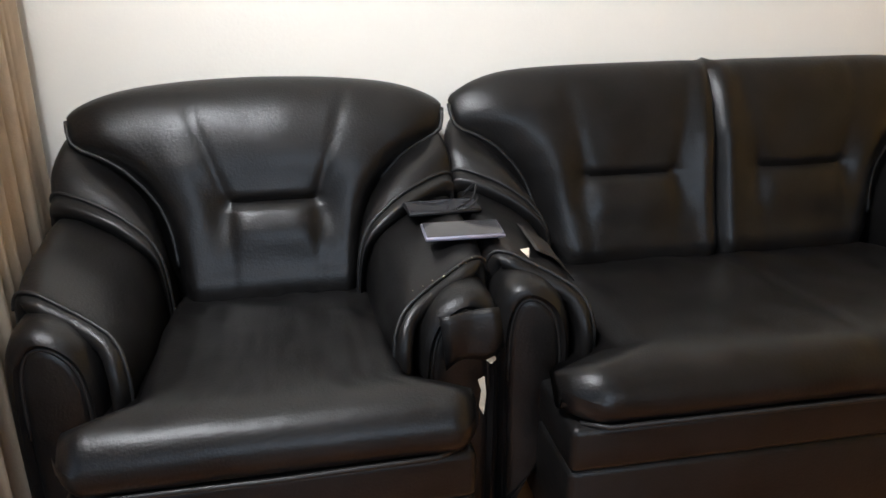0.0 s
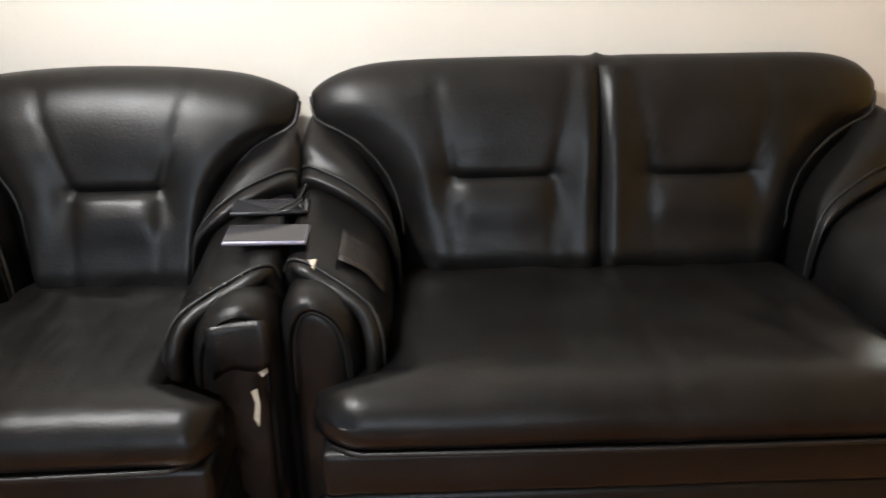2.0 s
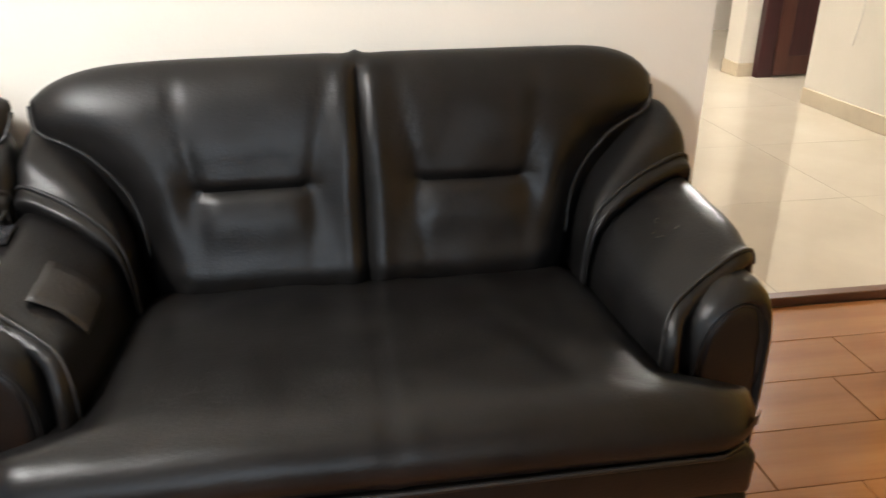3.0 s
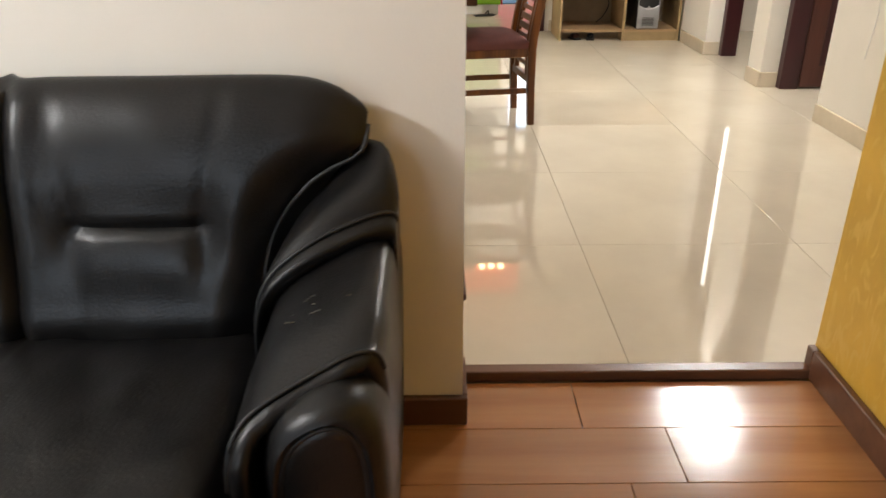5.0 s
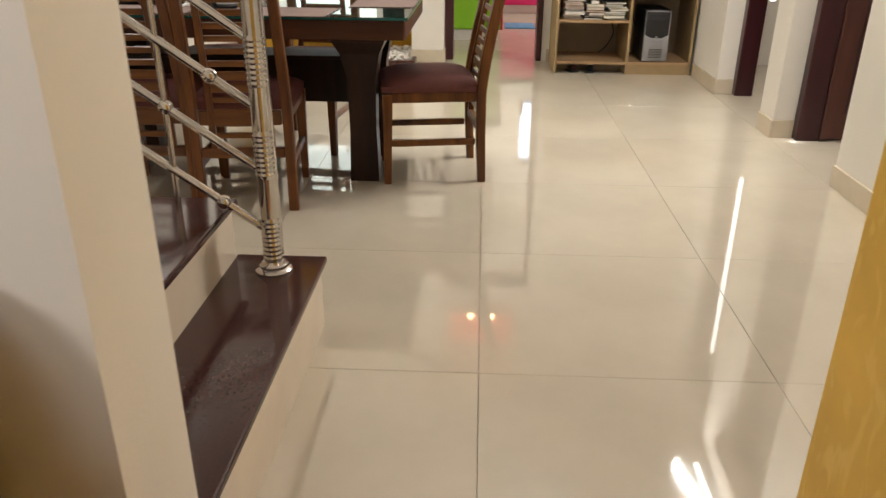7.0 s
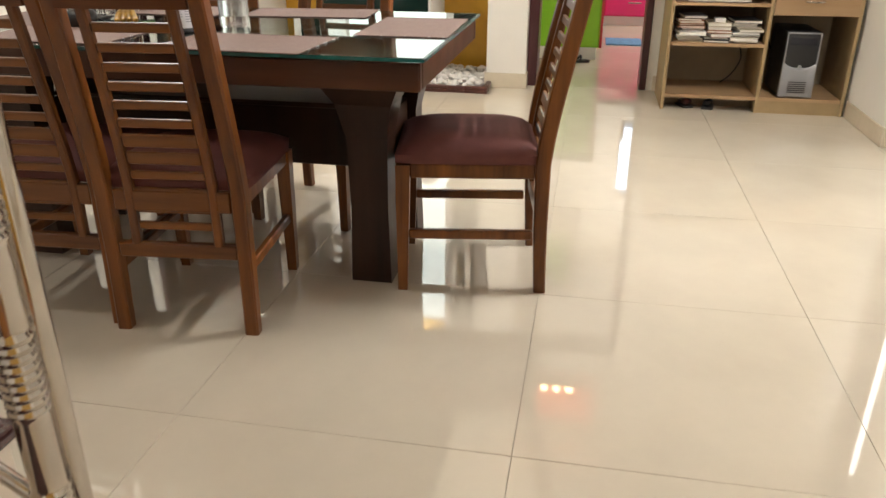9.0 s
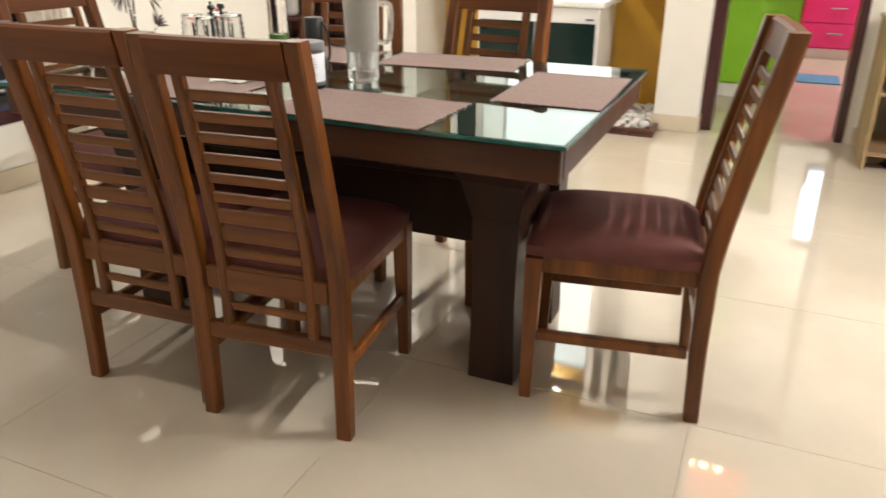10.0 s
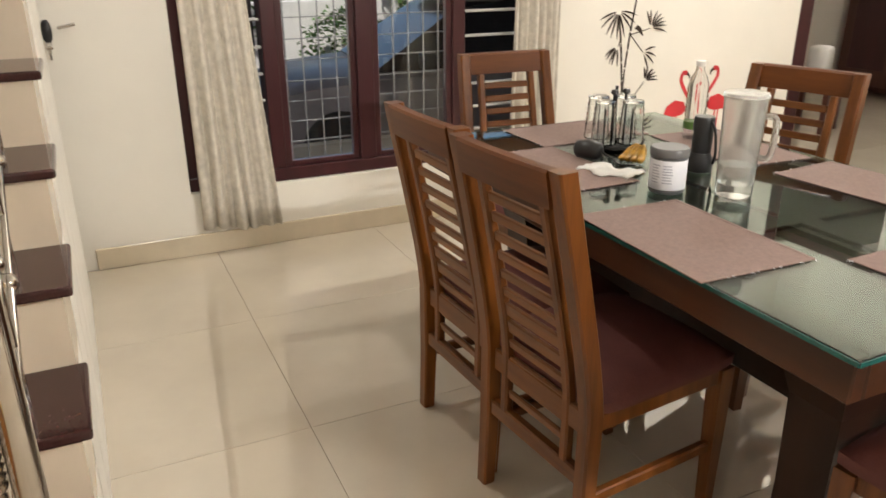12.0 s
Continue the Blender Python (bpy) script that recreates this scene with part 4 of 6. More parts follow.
def dining_chair(m, label):
    root = thing("dining_chair", m, label, "chair", "dining chairs round the table")

    def stick(name, x, z0, z1, wx, wy, mat_, taper=0.0):
        n = 14
        rings = []
        for i in range(n + 1):
            z = z0 + (z1 - z0) * i / n
            y = post_y(z)
            d = wy * (1 - taper * (1 - min(1, z / 0.4)))
            c = 0.005
            rings.append([(x * back_taper(z) + sx * (wx / 2 - (c if k else 0)), y + sy * (d / 2 - (0 if k else c)), z) for sx, sy, ks in ((-1, -1, (0, 1)), (1, -1, (1, 0)), (1, 1, (0, 1)), (-1, 1, (1, 0))) for k in ks])
        part(name, loft(rings), mat_, root, smooth=35)
    for sx in (-1, 1):
        stick("back_leg", sx * 0.188, 0.0, 0.975, 0.040, 0.046, M_TEAK, 0.2)
        stick("back_stile", sx * 0.116, 0.255, 0.897, 0.026, 0.026, M_TEAK)
        rings = []
        for z, w in ((0.0, 0.030), (0.10, 0.033), (0.25, 0.039), (0.415, 0.044)):
            h = w / 2
            rings.append([(sx * 0.185 + a * h, 0.205 + b * h + 0.006 * (1 - z / 0.4), z) for a, b in ((-1, -1), (1, -1), (1, 1), (-1, 1))])
        part("front_leg", loft(rings), M_TEAK, root)
        part("side_stretcher", box(sx * 0.185 - 0.011, sx * 0.185 + 0.011, -0.19, 0.19, 0.175, 0.205, 0.004), M_TEAK, root)
        part("side_rail", box(sx * 0.187 - 0.012, sx * 0.187 + 0.012, -0.19, 0.185, 0.374, 0.42, 0.004), M_TEAK, root)
    bm = bmesh.new()
    rings = []
    for i in range(9):
        s = -1 + i / 4
        y = post_y(0.95) - 0.010 * (1 - s * s) * 0.6
        rings.append([(s * 0.158, y - 0.019, 0.897), (s * 0.158, y + 0.019, 0.897), (s * 0.157, y + 0.006, 0.969), (s * 0.157, y - 0.002, 0.975), (s * 0.157, y - 0.026, 0.975), (s * 0.157, y - 0.031, 0.969)])
    add_loft(bm, rings)
    part("top_rail", bm, M_TOPRAIL, root, smooth=35)
    part("lower_rail", box(-0.168, 0.168, post_y(0.25) - 0.013, post_y(0.25) + 0.013, 0.225, 0.268, 0.004), M_TEAKX, root)
    part("front_rail", box(-0.163, 0.163, 0.193, 0.215, 0.374, 0.42, 0.004), M_TEAKX, root)
    part("back_seat_rail", box(-0.163, 0.163, -0.222, -0.200, 0.36, 0.42, 0.004), M_TEAKX, root)
    for i in range(12):
        z = 0.318 + i * 0.0485
        tall = 0.024 if i not in (4, 5) else 0.036
        y = post_y(z)
        reach = 0.116 * back_taper(z) - 0.0135
        sl = part("slat", box(-reach, reach, -0.006, 0.006, -tall / 2, tall / 2, 0.003), M_TEAKX, root)
        sl.matrix_local = pose(0, y, z, 10, 0, 0)
    # domed cushion
    n = 14
    bm = bmesh.new()
    grid = []
    for j in range(n + 1):
        row = []
        for i in range(n + 1):
            u, v = -1 + 2 * i / n, -1 + 2 * j / n
            r = max(abs(u), abs(v))
            edge = (1 - abs(u) ** 4) * (1 - abs(v) ** 4)
            row.append(bm.verts.new((u * (0.212 - 0.012 * abs(v) ** 6), v * 0.215 + 0.012, 0.448 + 0.047 * edge ** 0.6)))
        grid.append(row)
    for j in range(n):
        for i in range(n):
            bm.faces.new((grid[j][i], grid[j][i + 1], grid[j + 1][i + 1], grid[j + 1][i]))
    border = [grid[0][i] for i in range(n)] + [grid[j][n] for j in range(n)] + [grid[n][i] for i in range(n, 0, -1)] + [grid[j][0] for j in range(n, 0, -1)]
    low = [bm.verts.new((v.co.x * 0.985, v.co.y, 0.4205)) for v in border]
    for i in range(len(border)):
        j = (i + 1) % len(border)
        bm.faces.new((border[i], low[i], low[j], border[j]))
    bm.faces.new(low)
    part("seat_cushion", bm, M_SEAT, root, "maroon fabric seat cushion", smooth=60)
    return root


chair = dining_chair(pose(-0.536, 2.189, 0, 0, 0, 5.6), "slatted teak dining chair with a maroon seat at the table")
for m in (pose(-0.934, 2.189, 0, 0, 0, 3), pose(0.205, 2.562, 0, 0, 0, 99), pose(-1.56, 2.63, 0, 0, 0, -93), pose(-0.95, 3.045, 0, 0, 0, 196), pose(-0.46, 3.010, 0, 0, 0, 173)):
    copy_thing(chair, m)

table = thing("dining_table", pose(0, 0, 0), "dark wooden dining table with a thick glass top", "table")
TX0, TX1, TY0, TY1 = -1.50, 0.145, 2.125, 3.105
part("glass_top", box(TX0, TX1, TY0, TY1, 0.7525, 0.7645, 0.003, 2), M_GLASS, table, "thick green-edged glass sheet")
for x0, x1, y0, y1 in ((TX0, TX1, TY0 - 0.0024, TY0 - 0.0004), (TX0, TX1, TY1 + 0.0004, TY1 + 0.0024), (TX0 - 0.0024, TX0 - 0.0004, TY0, TY1), (TX1 + 0.0004, TX1 + 0.0024, TY0, TY1)):
    part("glass_edge", box(x0, x1, y0, y1, 0.7545, 0.7635), M_GLASSEDGE, table, "teal polished glass edge")
IN = 0.012
for x0, x1, y0, y1 in ((TX0 + IN, TX1 - IN, TY0 + IN, TY0 + 0.045), (TX0 + IN, TX1 - IN, TY1 - 0.045, TY1 - IN), (TX0 + IN, TX0 + 0.045, TY0 + 0.0455, TY1 - 0.0455), (TX1 - 0.045, TX1 - IN, TY0 + 0.0455, TY1 - 0.0455)):
    part("apron", box(x0, x1, y0, y1, 0.674, 0.7515, 0.004), M_TABLE, table)
part("table_panel", box(TX0 + 0.046, TX1 - 0.046, TY0 + 0.046, TY1 - 0.046, 0.715, 0.738), M_TABLE, table)
for x in (-0.95, -0.42):
    part("cross_bar", box(x, x + 0.06, TY0 + 0.046, TY1 - 0.046, 0.7385, 0.7495, 0.002), M_TABLE, table)
part("centre_bar", box(TX0 + 0.046, TX1 - 0.046, 2.585, 2.645, 0.7385, 0.7490, 0.002), M_TABLE, table)
for lx in (-1.275, -0.085):
    for ly in (2.42, 2.81):
        rings = []
        for z, wx, wy in ((0.0, 0.066, 0.050), (0.02, 0.066, 0.050), (0.25, 0.060, 0.046), (0.48, 0.064, 0.050), (0.585, 0.085, 0.070), (0.644, 0.115, 0.10), (0.7145, 0.115, 0.10)):
            out = 0.0 if z < 0.5 else -0.02 * min(1.0, (z - 0.5) / 0.14)
            sy = -1 if ly < 2.6 else 1
            rings.append([(lx + a * wx, ly + b * wy - sy * out, z) for a, b in ((-1, -1), (1, -1), (1, 1), (-1, 1))])
        part("leg", loft(rings), M_TABLEV, table)
    part("leg_brace", box(lx - 0.035, lx + 0.035, 2.47, 2.76, 0.34, 0.52, 0.004), M_TABLEV, table)
part("stretcher_board", box(-1.24, -0.12, 2.56, 2.60, 0.325, 0.53, 0.004), M_TABLEV, table)
part("stretcher_shelf", box(-1.24, -0.12, 2.50, 2.73, 0.531, 0.548, 0.004), M_TABLEV, table)

ZT = 0.765


def placemat(x, y, lx, ly, rz, label="brown woven placemat lying on the glass table"):
    root = thing("placemat", pose(x, y, ZT, 0, 0, rz), label, "placemat", "placemats on the dining table")
    rnd = random.Random(int(1000 * (x + 3 * y)))
    h = 0.009
    part("weave", box(-lx / 2 + h, lx / 2 - h, -ly / 2 + h, ly / 2 - h, 0, 0.0025, 0.001), M_MAT, root)
    for x0, x1, y0, y1 in ((-lx / 2, lx / 2, -ly / 2, -ly / 2 + h), (-lx / 2, lx / 2, ly / 2 - h, ly / 2), (-lx / 2, -lx / 2 + h, -ly / 2 + h, ly / 2 - h), (lx / 2 - h, lx / 2, -ly / 2 + h, ly / 2 - h)):
        part("hem", box(x0, x1, y0, y1, 0, 0.0031, 0.001), M_MAT, root)
    bm = bmesh.new()
    for i in range(14):
        u = rnd.uniform(0, 1)
        short = lx < ly
        a, c = (rnd.choice((-1, 1)) * lx / 2, -ly / 2 + ly * u) if not short else (-lx / 2 + lx * u, rnd.choice((-1, 1)) * ly / 2)
        d = rnd.uniform(0.003, 0.008) * (1 if (c if short else a) > 0 else -1)
        e = rnd.uniform(-0.004, 0.004)
        add_tube(bm, [(a, c, 0.0018), (a + (e if short else d * 0.6), c + (d * 0.6 if short else e), 0.003), (a + (e * 2 if short else d), c + (d if short else e * 2), 0.0012)], 0.0006, 4)
    tagged(part("fringe", bm, M_LABEL, root), "pale frayed threads along the edge", kind="stuff")
    return root


placemat(-0.392, 2.268, 0.43, 0.295, -2)
placemat(-0.005, 2.685, 0.285, 0.44, 1)
placemat(-0.455, 2.975, 0.45, 0.25, 5)
placemat(-0.985, 2.30, 0.43, 0.29, 0)
placemat(-1.345, 2.63, 0.27, 0.42, 0)
placemat(-0.965, 2.945, 0.43, 0.27, -4)


# ---- things on the table ----
jar = thing("plastic_jar", pose(-0.675, 2.452, ZT) @ Matrix.Scale(0.86, 4), "white labelled plastic jar with a grey lid", "jar")
part("body", lathe([(0.045, 0.0), (0.052, 0.004), (0.054, 0.012), (0.054, 0.108), (0.050, 0.112)], 32), M_LID, jar, smooth=40)
part("label", lathe([(0.0545, 0.016), (0.0548, 0.0165), (0.0548, 0.104), (0.0545, 0.1045)], 32), M_LABEL, jar, "white printed label", smooth=40)
part("lid", lathe([(0.0555, 0.1125), (0.057, 0.114), (0.057, 0.133), (0.053, 0.138), (0.001, 0.138)], 32), M_LID, jar, "grey screw lid", smooth=40)
for i in range(7):
    for k, (a0, a1) in enumerate(((-1.15, -0.65), (-0.5, 0.05))):
        z = 0.088 - i * 0.0085
        a1s = a1 - 0.12 * ((i * 7 + k * 3) % 4) / 4
        arcs = [(0.0553 * math.cos(a0 + (a1s - a0) * s / 6 - 0.5), 0.0553 * math.sin(a0 + (a1s - a0) * s / 6 - 0.5)) for s in range(7)]
        part("print_bar", loft([[(x, y, z), (x * 1.004, y * 1.004, z), (x * 1.004, y * 1.004, z + 0.0028), (x, y, z + 0.0028)] for x, y in arcs]), M_INK, jar, "grey print line")

pit = thing("water_pitcher", pose(-0.575, 2.585, ZT, 0, 0, 20) @ Matrix.Diagonal((1.10, 1.10, 0.97, 1)), "tall clear plastic water pitcher with a handle", "pitcher")
part("body", lathe([(0.001, 0.0), (0.038, 0.0), (0.041, 0.006), (0.047, 0.245), (0.049, 0.257), (0.046, 0.257), (0.044, 0.24), (0.039, 0.035), (0.001, 0.034)], 32), M_MILKY, pit, smooth=40)
part("lid", lathe([(0.049, 0.2575), (0.0505, 0.261), (0.048, 0.269), (0.001, 0.271)], 32), M_MILKY, pit, "clear snap lid", smooth=40)
part("handle", tube(smooth_path([(0.047, 0, 0.215), (0.066, 0, 0.217), (0.074, 0, 0.20), (0.072, 0, 0.13), (0.062, 0, 0.11), (0.044, 0, 0.11)], 24), 0.0075, 10), M_MILKY, pit, "clear moulded handle", smooth=180)
part("water", lathe([(0.001, 0.0352), (0.0385, 0.0352), (0.0405, 0.085), (0.001, 0.085)], 32), M_WATER, pit, "water in the pitcher", smooth=40)

torch = thing("hand_torch", pose(-0.785, 2.665, ZT), "black hand torch standing on its lens with a wrist strap", "torch")
part("head", lathe([(0.030, 0.0), (0.036, 0.003), (0.036, 0.03), (0.027, 0.055)], 24), M_BLACK, torch, smooth=40)
part("grip", lathe([(0.0268, 0.0552), (0.027, 0.06), (0.029, 0.15), (0.026, 0.156), (0.001, 0.157)], 24), M_BLACK, torch, smooth=40)
part("strap", tube(smooth_path([(0.027, 0.0, 0.145), (0.045, 0.0, 0.12), (0.050, 0.004, 0.06), (0.042, 0.006, 0.03)], 16), 0.004, 6), M_BLACK, torch, smooth=180)

bott = thing("plastic_bottle", pose(-1.10, 2.93, ZT), "empty clear plastic bottle with a white cap", "bottle")
prof = [(0.001, 0.002), (0.030, 0.0), (0.034, 0.008)]
for i in range(9):
    prof += [(0.034, 0.015 + i * 0.016), (0.0315, 0.022 + i * 0.016)]
prof += [(0.034, 0.165), (0.028, 0.195), (0.014, 0.222), (0.013, 0.235)]
part("body", lathe(prof, 24), M_PLASTIC_CLEAR, bott, smooth=60)
part("cap", lathe([(0.015, 0.2355), (0.0155, 0.238), (0.0155, 0.252), (0.001, 0.254)], 18), M_WHITE, bott, "white screw cap", smooth=40)
part("label", lathe([(0.0345, 0.035), (0.0348, 0.036), (0.0348, 0.058), (0.0345, 0.059)], 24), M_LEAF, bott, "green label strip", smooth=40)

stand = thing("glass_stand", pose(-1.135, 2.63, ZT), "black wire stand with upturned tumblers", "glass stand")
part("base", lathe([(0.085, 0.004), (0.09, 0.008), (0.085, 0.014), (0.001, 0.014)], 28), M_BLACK, stand, smooth=40)
part("stem", tube([(0, 0, 0.0142), (0, 0, 0.19)], 0.005, 8), M_BLACK, stand)
for dy in (-0.022, 0.022):
    part("post", tube([(0.02, dy, 0.0142), (0.02, dy, 0.165)], 0.0045, 8), M_BLACK, stand)
    part("post_knob", lathe([(0.006, 0.1652), (0.013, 0.172), (0.010, 0.182), (0.001, 0.184)], 12, 0.02, dy), M_BLACK, stand, smooth=60)
for i in range(4):
    a = i * math.pi / 2 + 0.4
    part("prong", tube([(0.061 * math.cos(a), 0.061 * math.sin(a), 0.0142), (0.061 * math.cos(a), 0.061 * math.sin(a), 0.125)], 0.0032, 6), M_BLACK, stand)
tmb = None
for i in range(4):
    a = i * math.pi / 2 + 0.4
    m = pose(-1.135 + 0.061 * math.cos(a), 2.63 + 0.061 * math.sin(a), ZT + 0.018)
    if tmb is None:
        prof = [(0.0415, 0.0)]
        for k in range(7):
            prof += [(0.0415 - k * 0.0010, 0.012 + k * 0.016), (0.0380 - k * 0.0010, 0.020 + k * 0.016)]
        prof += [(0.033, 0.132), (0.031, 0.134), (0.001, 0.134), (0.001, 0.128), (0.0295, 0.128), (0.037, 0.003)]
        bm = lathe(prof, 22)
        tmb = tagged(part("tumbler", bm, M_TUMBLER, smooth=60), "ribbed clear glass tumbler upturned on the stand", "glass", "tumblers on the stand")
        tmb.matrix_world = m
    else:
        copy_thing(tmb, m)

ban = thing("banana_bunch", pose(-0.935, 2.565, ZT, 0, 0, 30) @ Matrix.Scale(0.68, 4), "small bunch of ripe yellow bananas", "bananas")
for i in range(4):
    a = -0.5 + 0.3 * i
    pts = smooth_path([(0.01 * i - 0.02, 0.045, 0.070), (0.02 * i - 0.04, 0.02, 0.045), (0.026 * i - 0.05, -0.025, 0.022), (0.028 * i - 0.052, -0.07, 0.028)], 12)
    part("banana", tube(pts, [0.006, 0.009, 0.013, 0.015, 0.016, 0.016, 0.016, 0.016, 0.015, 0.013, 0.009, 0.004], 8), M_BANANA, ban, smooth=180)
part("stalk", tube([(0.0, 0.04, 0.068), (0.0, 0.06, 0.085)], [0.009, 0.006], 8), M_BLACK, ban, "dark banana stalk")

napkin = bmesh.new()
rows = []
for j in range(7):
    rows.append([(0.16 * i / 10 - 0.08, 0.10 * j / 6 - 0.05 + 0.02 * math.sin(i * 0.9), 0.004 + 0.012 * abs(noise.noise(Vector((i * 0.5, j * 0.5, 2))))) for i in range(11)])
add_loft(napkin, rows, closed=False)
nap = part("paper_napkin", napkin, M_TOWEL, smooth=60)
nap.matrix_world = pose(-0.885, 2.43, ZT, 0, 0, 20)
nap.modifiers.new("thick", "SOLIDIFY").thickness = 0.002
tagged(nap, "crumpled white paper napkin on the table", "napkin")

bowl = thing("black_pouch", pose(-1.03, 2.46, ZT, 0, 0, 25), "small black zipped pouch on the table", "pouch")
part("body", tube([(-0.045, 0, 0.028), (-0.035, 0, 0.028), (0, 0, 0.03), (0.035, 0, 0.028), (0.045, 0, 0.027)], [0.014, 0.026, 0.030, 0.026, 0.013], 14), M_BLACK, bowl, smooth=180)
part("strap", tube(smooth_path([(0.04, 0, 0.03), (0.075, 0.02, 0.006), (0.11, -0.01, 0.004), (0.15, 0.01, 0.004)], 16), 0.003, 6), M_BLACK, bowl, smooth=180)

# ---- decals on the window wall ----
bamboo = thing("bamboo_decal", pose(WX + 0.0025, 3.93, 0.0), "black bamboo silhouette decal stuck on the cream wall", "wall decal")


def flat_strip(pts, widths):
    """A thin film strip in the wall plane, along (y, z) points."""
    bm = bmesh.new()
    rings = []
    for i, (y, z) in enumerate(pts):
        a, b = pts[max(i - 1, 0)], pts[min(i + 1, len(pts) - 1)]
        dy, dz = b[0] - a[0], b[1] - a[1]
        l = math.hypot(dy, dz) or 1
        w = widths[i] / 2
        rings.append([(-0.001, y - dz / l * w, z + dy / l * w), (-0.001, y + dz / l * w, z - dy / l * w), (0.001, y + dz / l * w, z - dy / l * w), (0.001, y - dz / l * w, z + dy / l * w)])
    add_loft(bm, rings)
    return bm


stalks = [[(0.0, 0.12), (0.0, 0.45), (0.01, 0.72), (0.03, 0.92), (0.055, 1.10), (0.10, 1.40)], [(0.02, 0.12), (0.015, 0.45), (-0.005, 0.65), (-0.03, 0.86), (-0.06, 1.02)]]
for st in stalks:
    for (a, b) in zip(st, st[1:]):
        n = max(1, int(math.hypot(b[0] - a[0], b[1] - a[1]) / 0.1))
        for k in range(n):
            p = [a[0] + (b[0] - a[0]) * k / n, a[1] + (b[1] - a[1]) * k / n]
            q = [a[0] + (b[0] - a[0]) * (k + 0.93) / n, a[1] + (b[1] - a[1]) * (k + 0.93) / n]
            part("bamboo_segment", flat_strip([p, q], [0.0105, 0.0095]), M_DECALB, bamboo)
rb = random.Random(4)
for cy, cz, base, spread, cnt, ln in ((-0.06, 1.03, -1.5, 1.4, 9, 0.11), (0.17, 0.93, 0.9, 0.9, 8, 0.10), (0.13, 0.80, -0.3, 0.8, 4, 0.08), (0.16, 0.63, 0.9, 0.7, 7, 0.085), (-0.05, 0.84, -2.2, 0.6, 5, 0.07), (0.12, 1.18, 0.4, 1.0, 7, 0.12), (0.10, 1.36, 1.0, 1.4, 7, 0.12)):
    for k in range(cnt):
        an = base + spread * (2 * k / (cnt - 1) - 1) + rb.uniform(-0.1, 0.1)
        y0, z0 = cy + 0.02 * math.cos(an), cz + 0.02 * math.sin(an)
        pts = [(y0 + ln * s * math.cos(an), z0 + ln * s * math.sin(an) - 0.02 * s * s) for s in (0, 0.25, 0.5, 0.75, 1.0)]
        part("bamboo_leaf", flat_strip(pts, [0.002, 0.009, 0.0105, 0.007, 0.001]), M_DECALB, bamboo)
for p, q in (((0.03, 0.90), (0.17, 0.93)), ((0.03, 0.90), (0.13, 0.80)), ((0.0, 0.45), (0.16, 0.63)), ((-0.03, 0.88), (-0.05, 0.84)), ((0.06, 1.12), (0.12, 1.18))):
    part("bamboo_twig", flat_strip([p, q], [0.006, 0.004]), M_DECALB, bamboo)
part("bird", flat_strip([(0.06, 0.93), (0.075, 0.94), (0.095, 0.925), (0.12, 0.89)], [0.006, 0.026, 0.026, 0.004]), M_DECALB, bamboo, "small black bird silhouette")


def flamingo(y, z, flip, name="flamingo_decal"):
    root = thing(name, pose(WX + 0.0025, y, z), "red flamingo silhouette decal stuck on the cream wall", "wall decal", "flamingo decals")
    f = -1 if flip else 1
    part("bird_body", flat_strip([(f * -0.075, 0.0), (f * -0.05, 0.02), (f * 0.0, 0.025), (f * 0.05, 0.01), (f * 0.085, -0.02)], [0.03, 0.085, 0.10, 0.07, 0.01]), M_DECALR, root)
    neck = smooth_path([(f * -0.07, 0.005, 0), (f * -0.105, 0.06, 0), (f * -0.06, 0.13, 0), (f * -0.025, 0.19, 0), (f * -0.035, 0.235, 0), (f * -0.065, 0.232, 0)], 20)
    part("bird_neck", flat_strip([(v.x, v.y) for v in neck], [0.022] * 17 + [0.026, 0.030, 0.022]), M_DECALR, root)
    part("beak", flat_strip([(f * -0.066, 0.232), (f * -0.085, 0.215), (f * -0.086, 0.195)], [0.016, 0.012, 0.003]), M_DECALB, root, "dark beak")
    for k in (-0.015, 0.012):
        part("bird_leg", flat_strip([(f * k, -0.02), (f * k, -0.34)], [0.008, 0.006]), M_DECALR, root)
    return root


flamingo(4.68, 0.44, False)
flamingo(4.345, 0.425, True)

hook = thing("key_holder", pose(WX + 0.002, 1.03, 1.05), "dark key holder with keys hung on the wall", "key holder")
part("plate", tube([(0.008, 0, -0.045), (0.010, 0, -0.03), (0.011, 0, 0.0), (0.010, 0, 0.03), (0.008, 0, 0.045)], [0.008, 0.017, 0.020, 0.017, 0.008], 14, flat=(1.0, 0.45), up=(1, 0, 0)), M_BLACK, hook, smooth=180)
part("key_ring", tube([(0.012, 0.010 * math.cos(k * 0.5236), -0.052 + 0.010 * math.sin(k * 0.5236)) for k in range(13)], 0.0015, 6), M_STEEL, hook, "thin steel key ring", smooth=180)
for dy, rx in ((-0.006, 8), (0.006, -10)):
    key = part("key", box(-0.001, 0.001, -0.003, 0.003, -0.055, -0.012, 0.0008), M_STEEL, hook, "small steel key")
    key.matrix_local = pose(0.012, dy, -0.058, rx, 0, 0)
    part("key_bow", tube([(0, 0, -0.013), (0, 0, -0.006), (0, 0, 0.0)], [0.006, 0.009, 0.005], 10, flat=(1.0, 0.25), up=(1, 0, 0)), M_STEEL, key, "round key head", smooth=180)
part("hook_arm", tube([(0.002, 0.045, 0.012), (0.016, 0.05, 0.014), (0.020, 0.075, 0.019), (0.021, 0.107, 0.026)], [0.007, 0.007, 0.006, 0.007], 8), M_STEEL, hook, smooth=180)


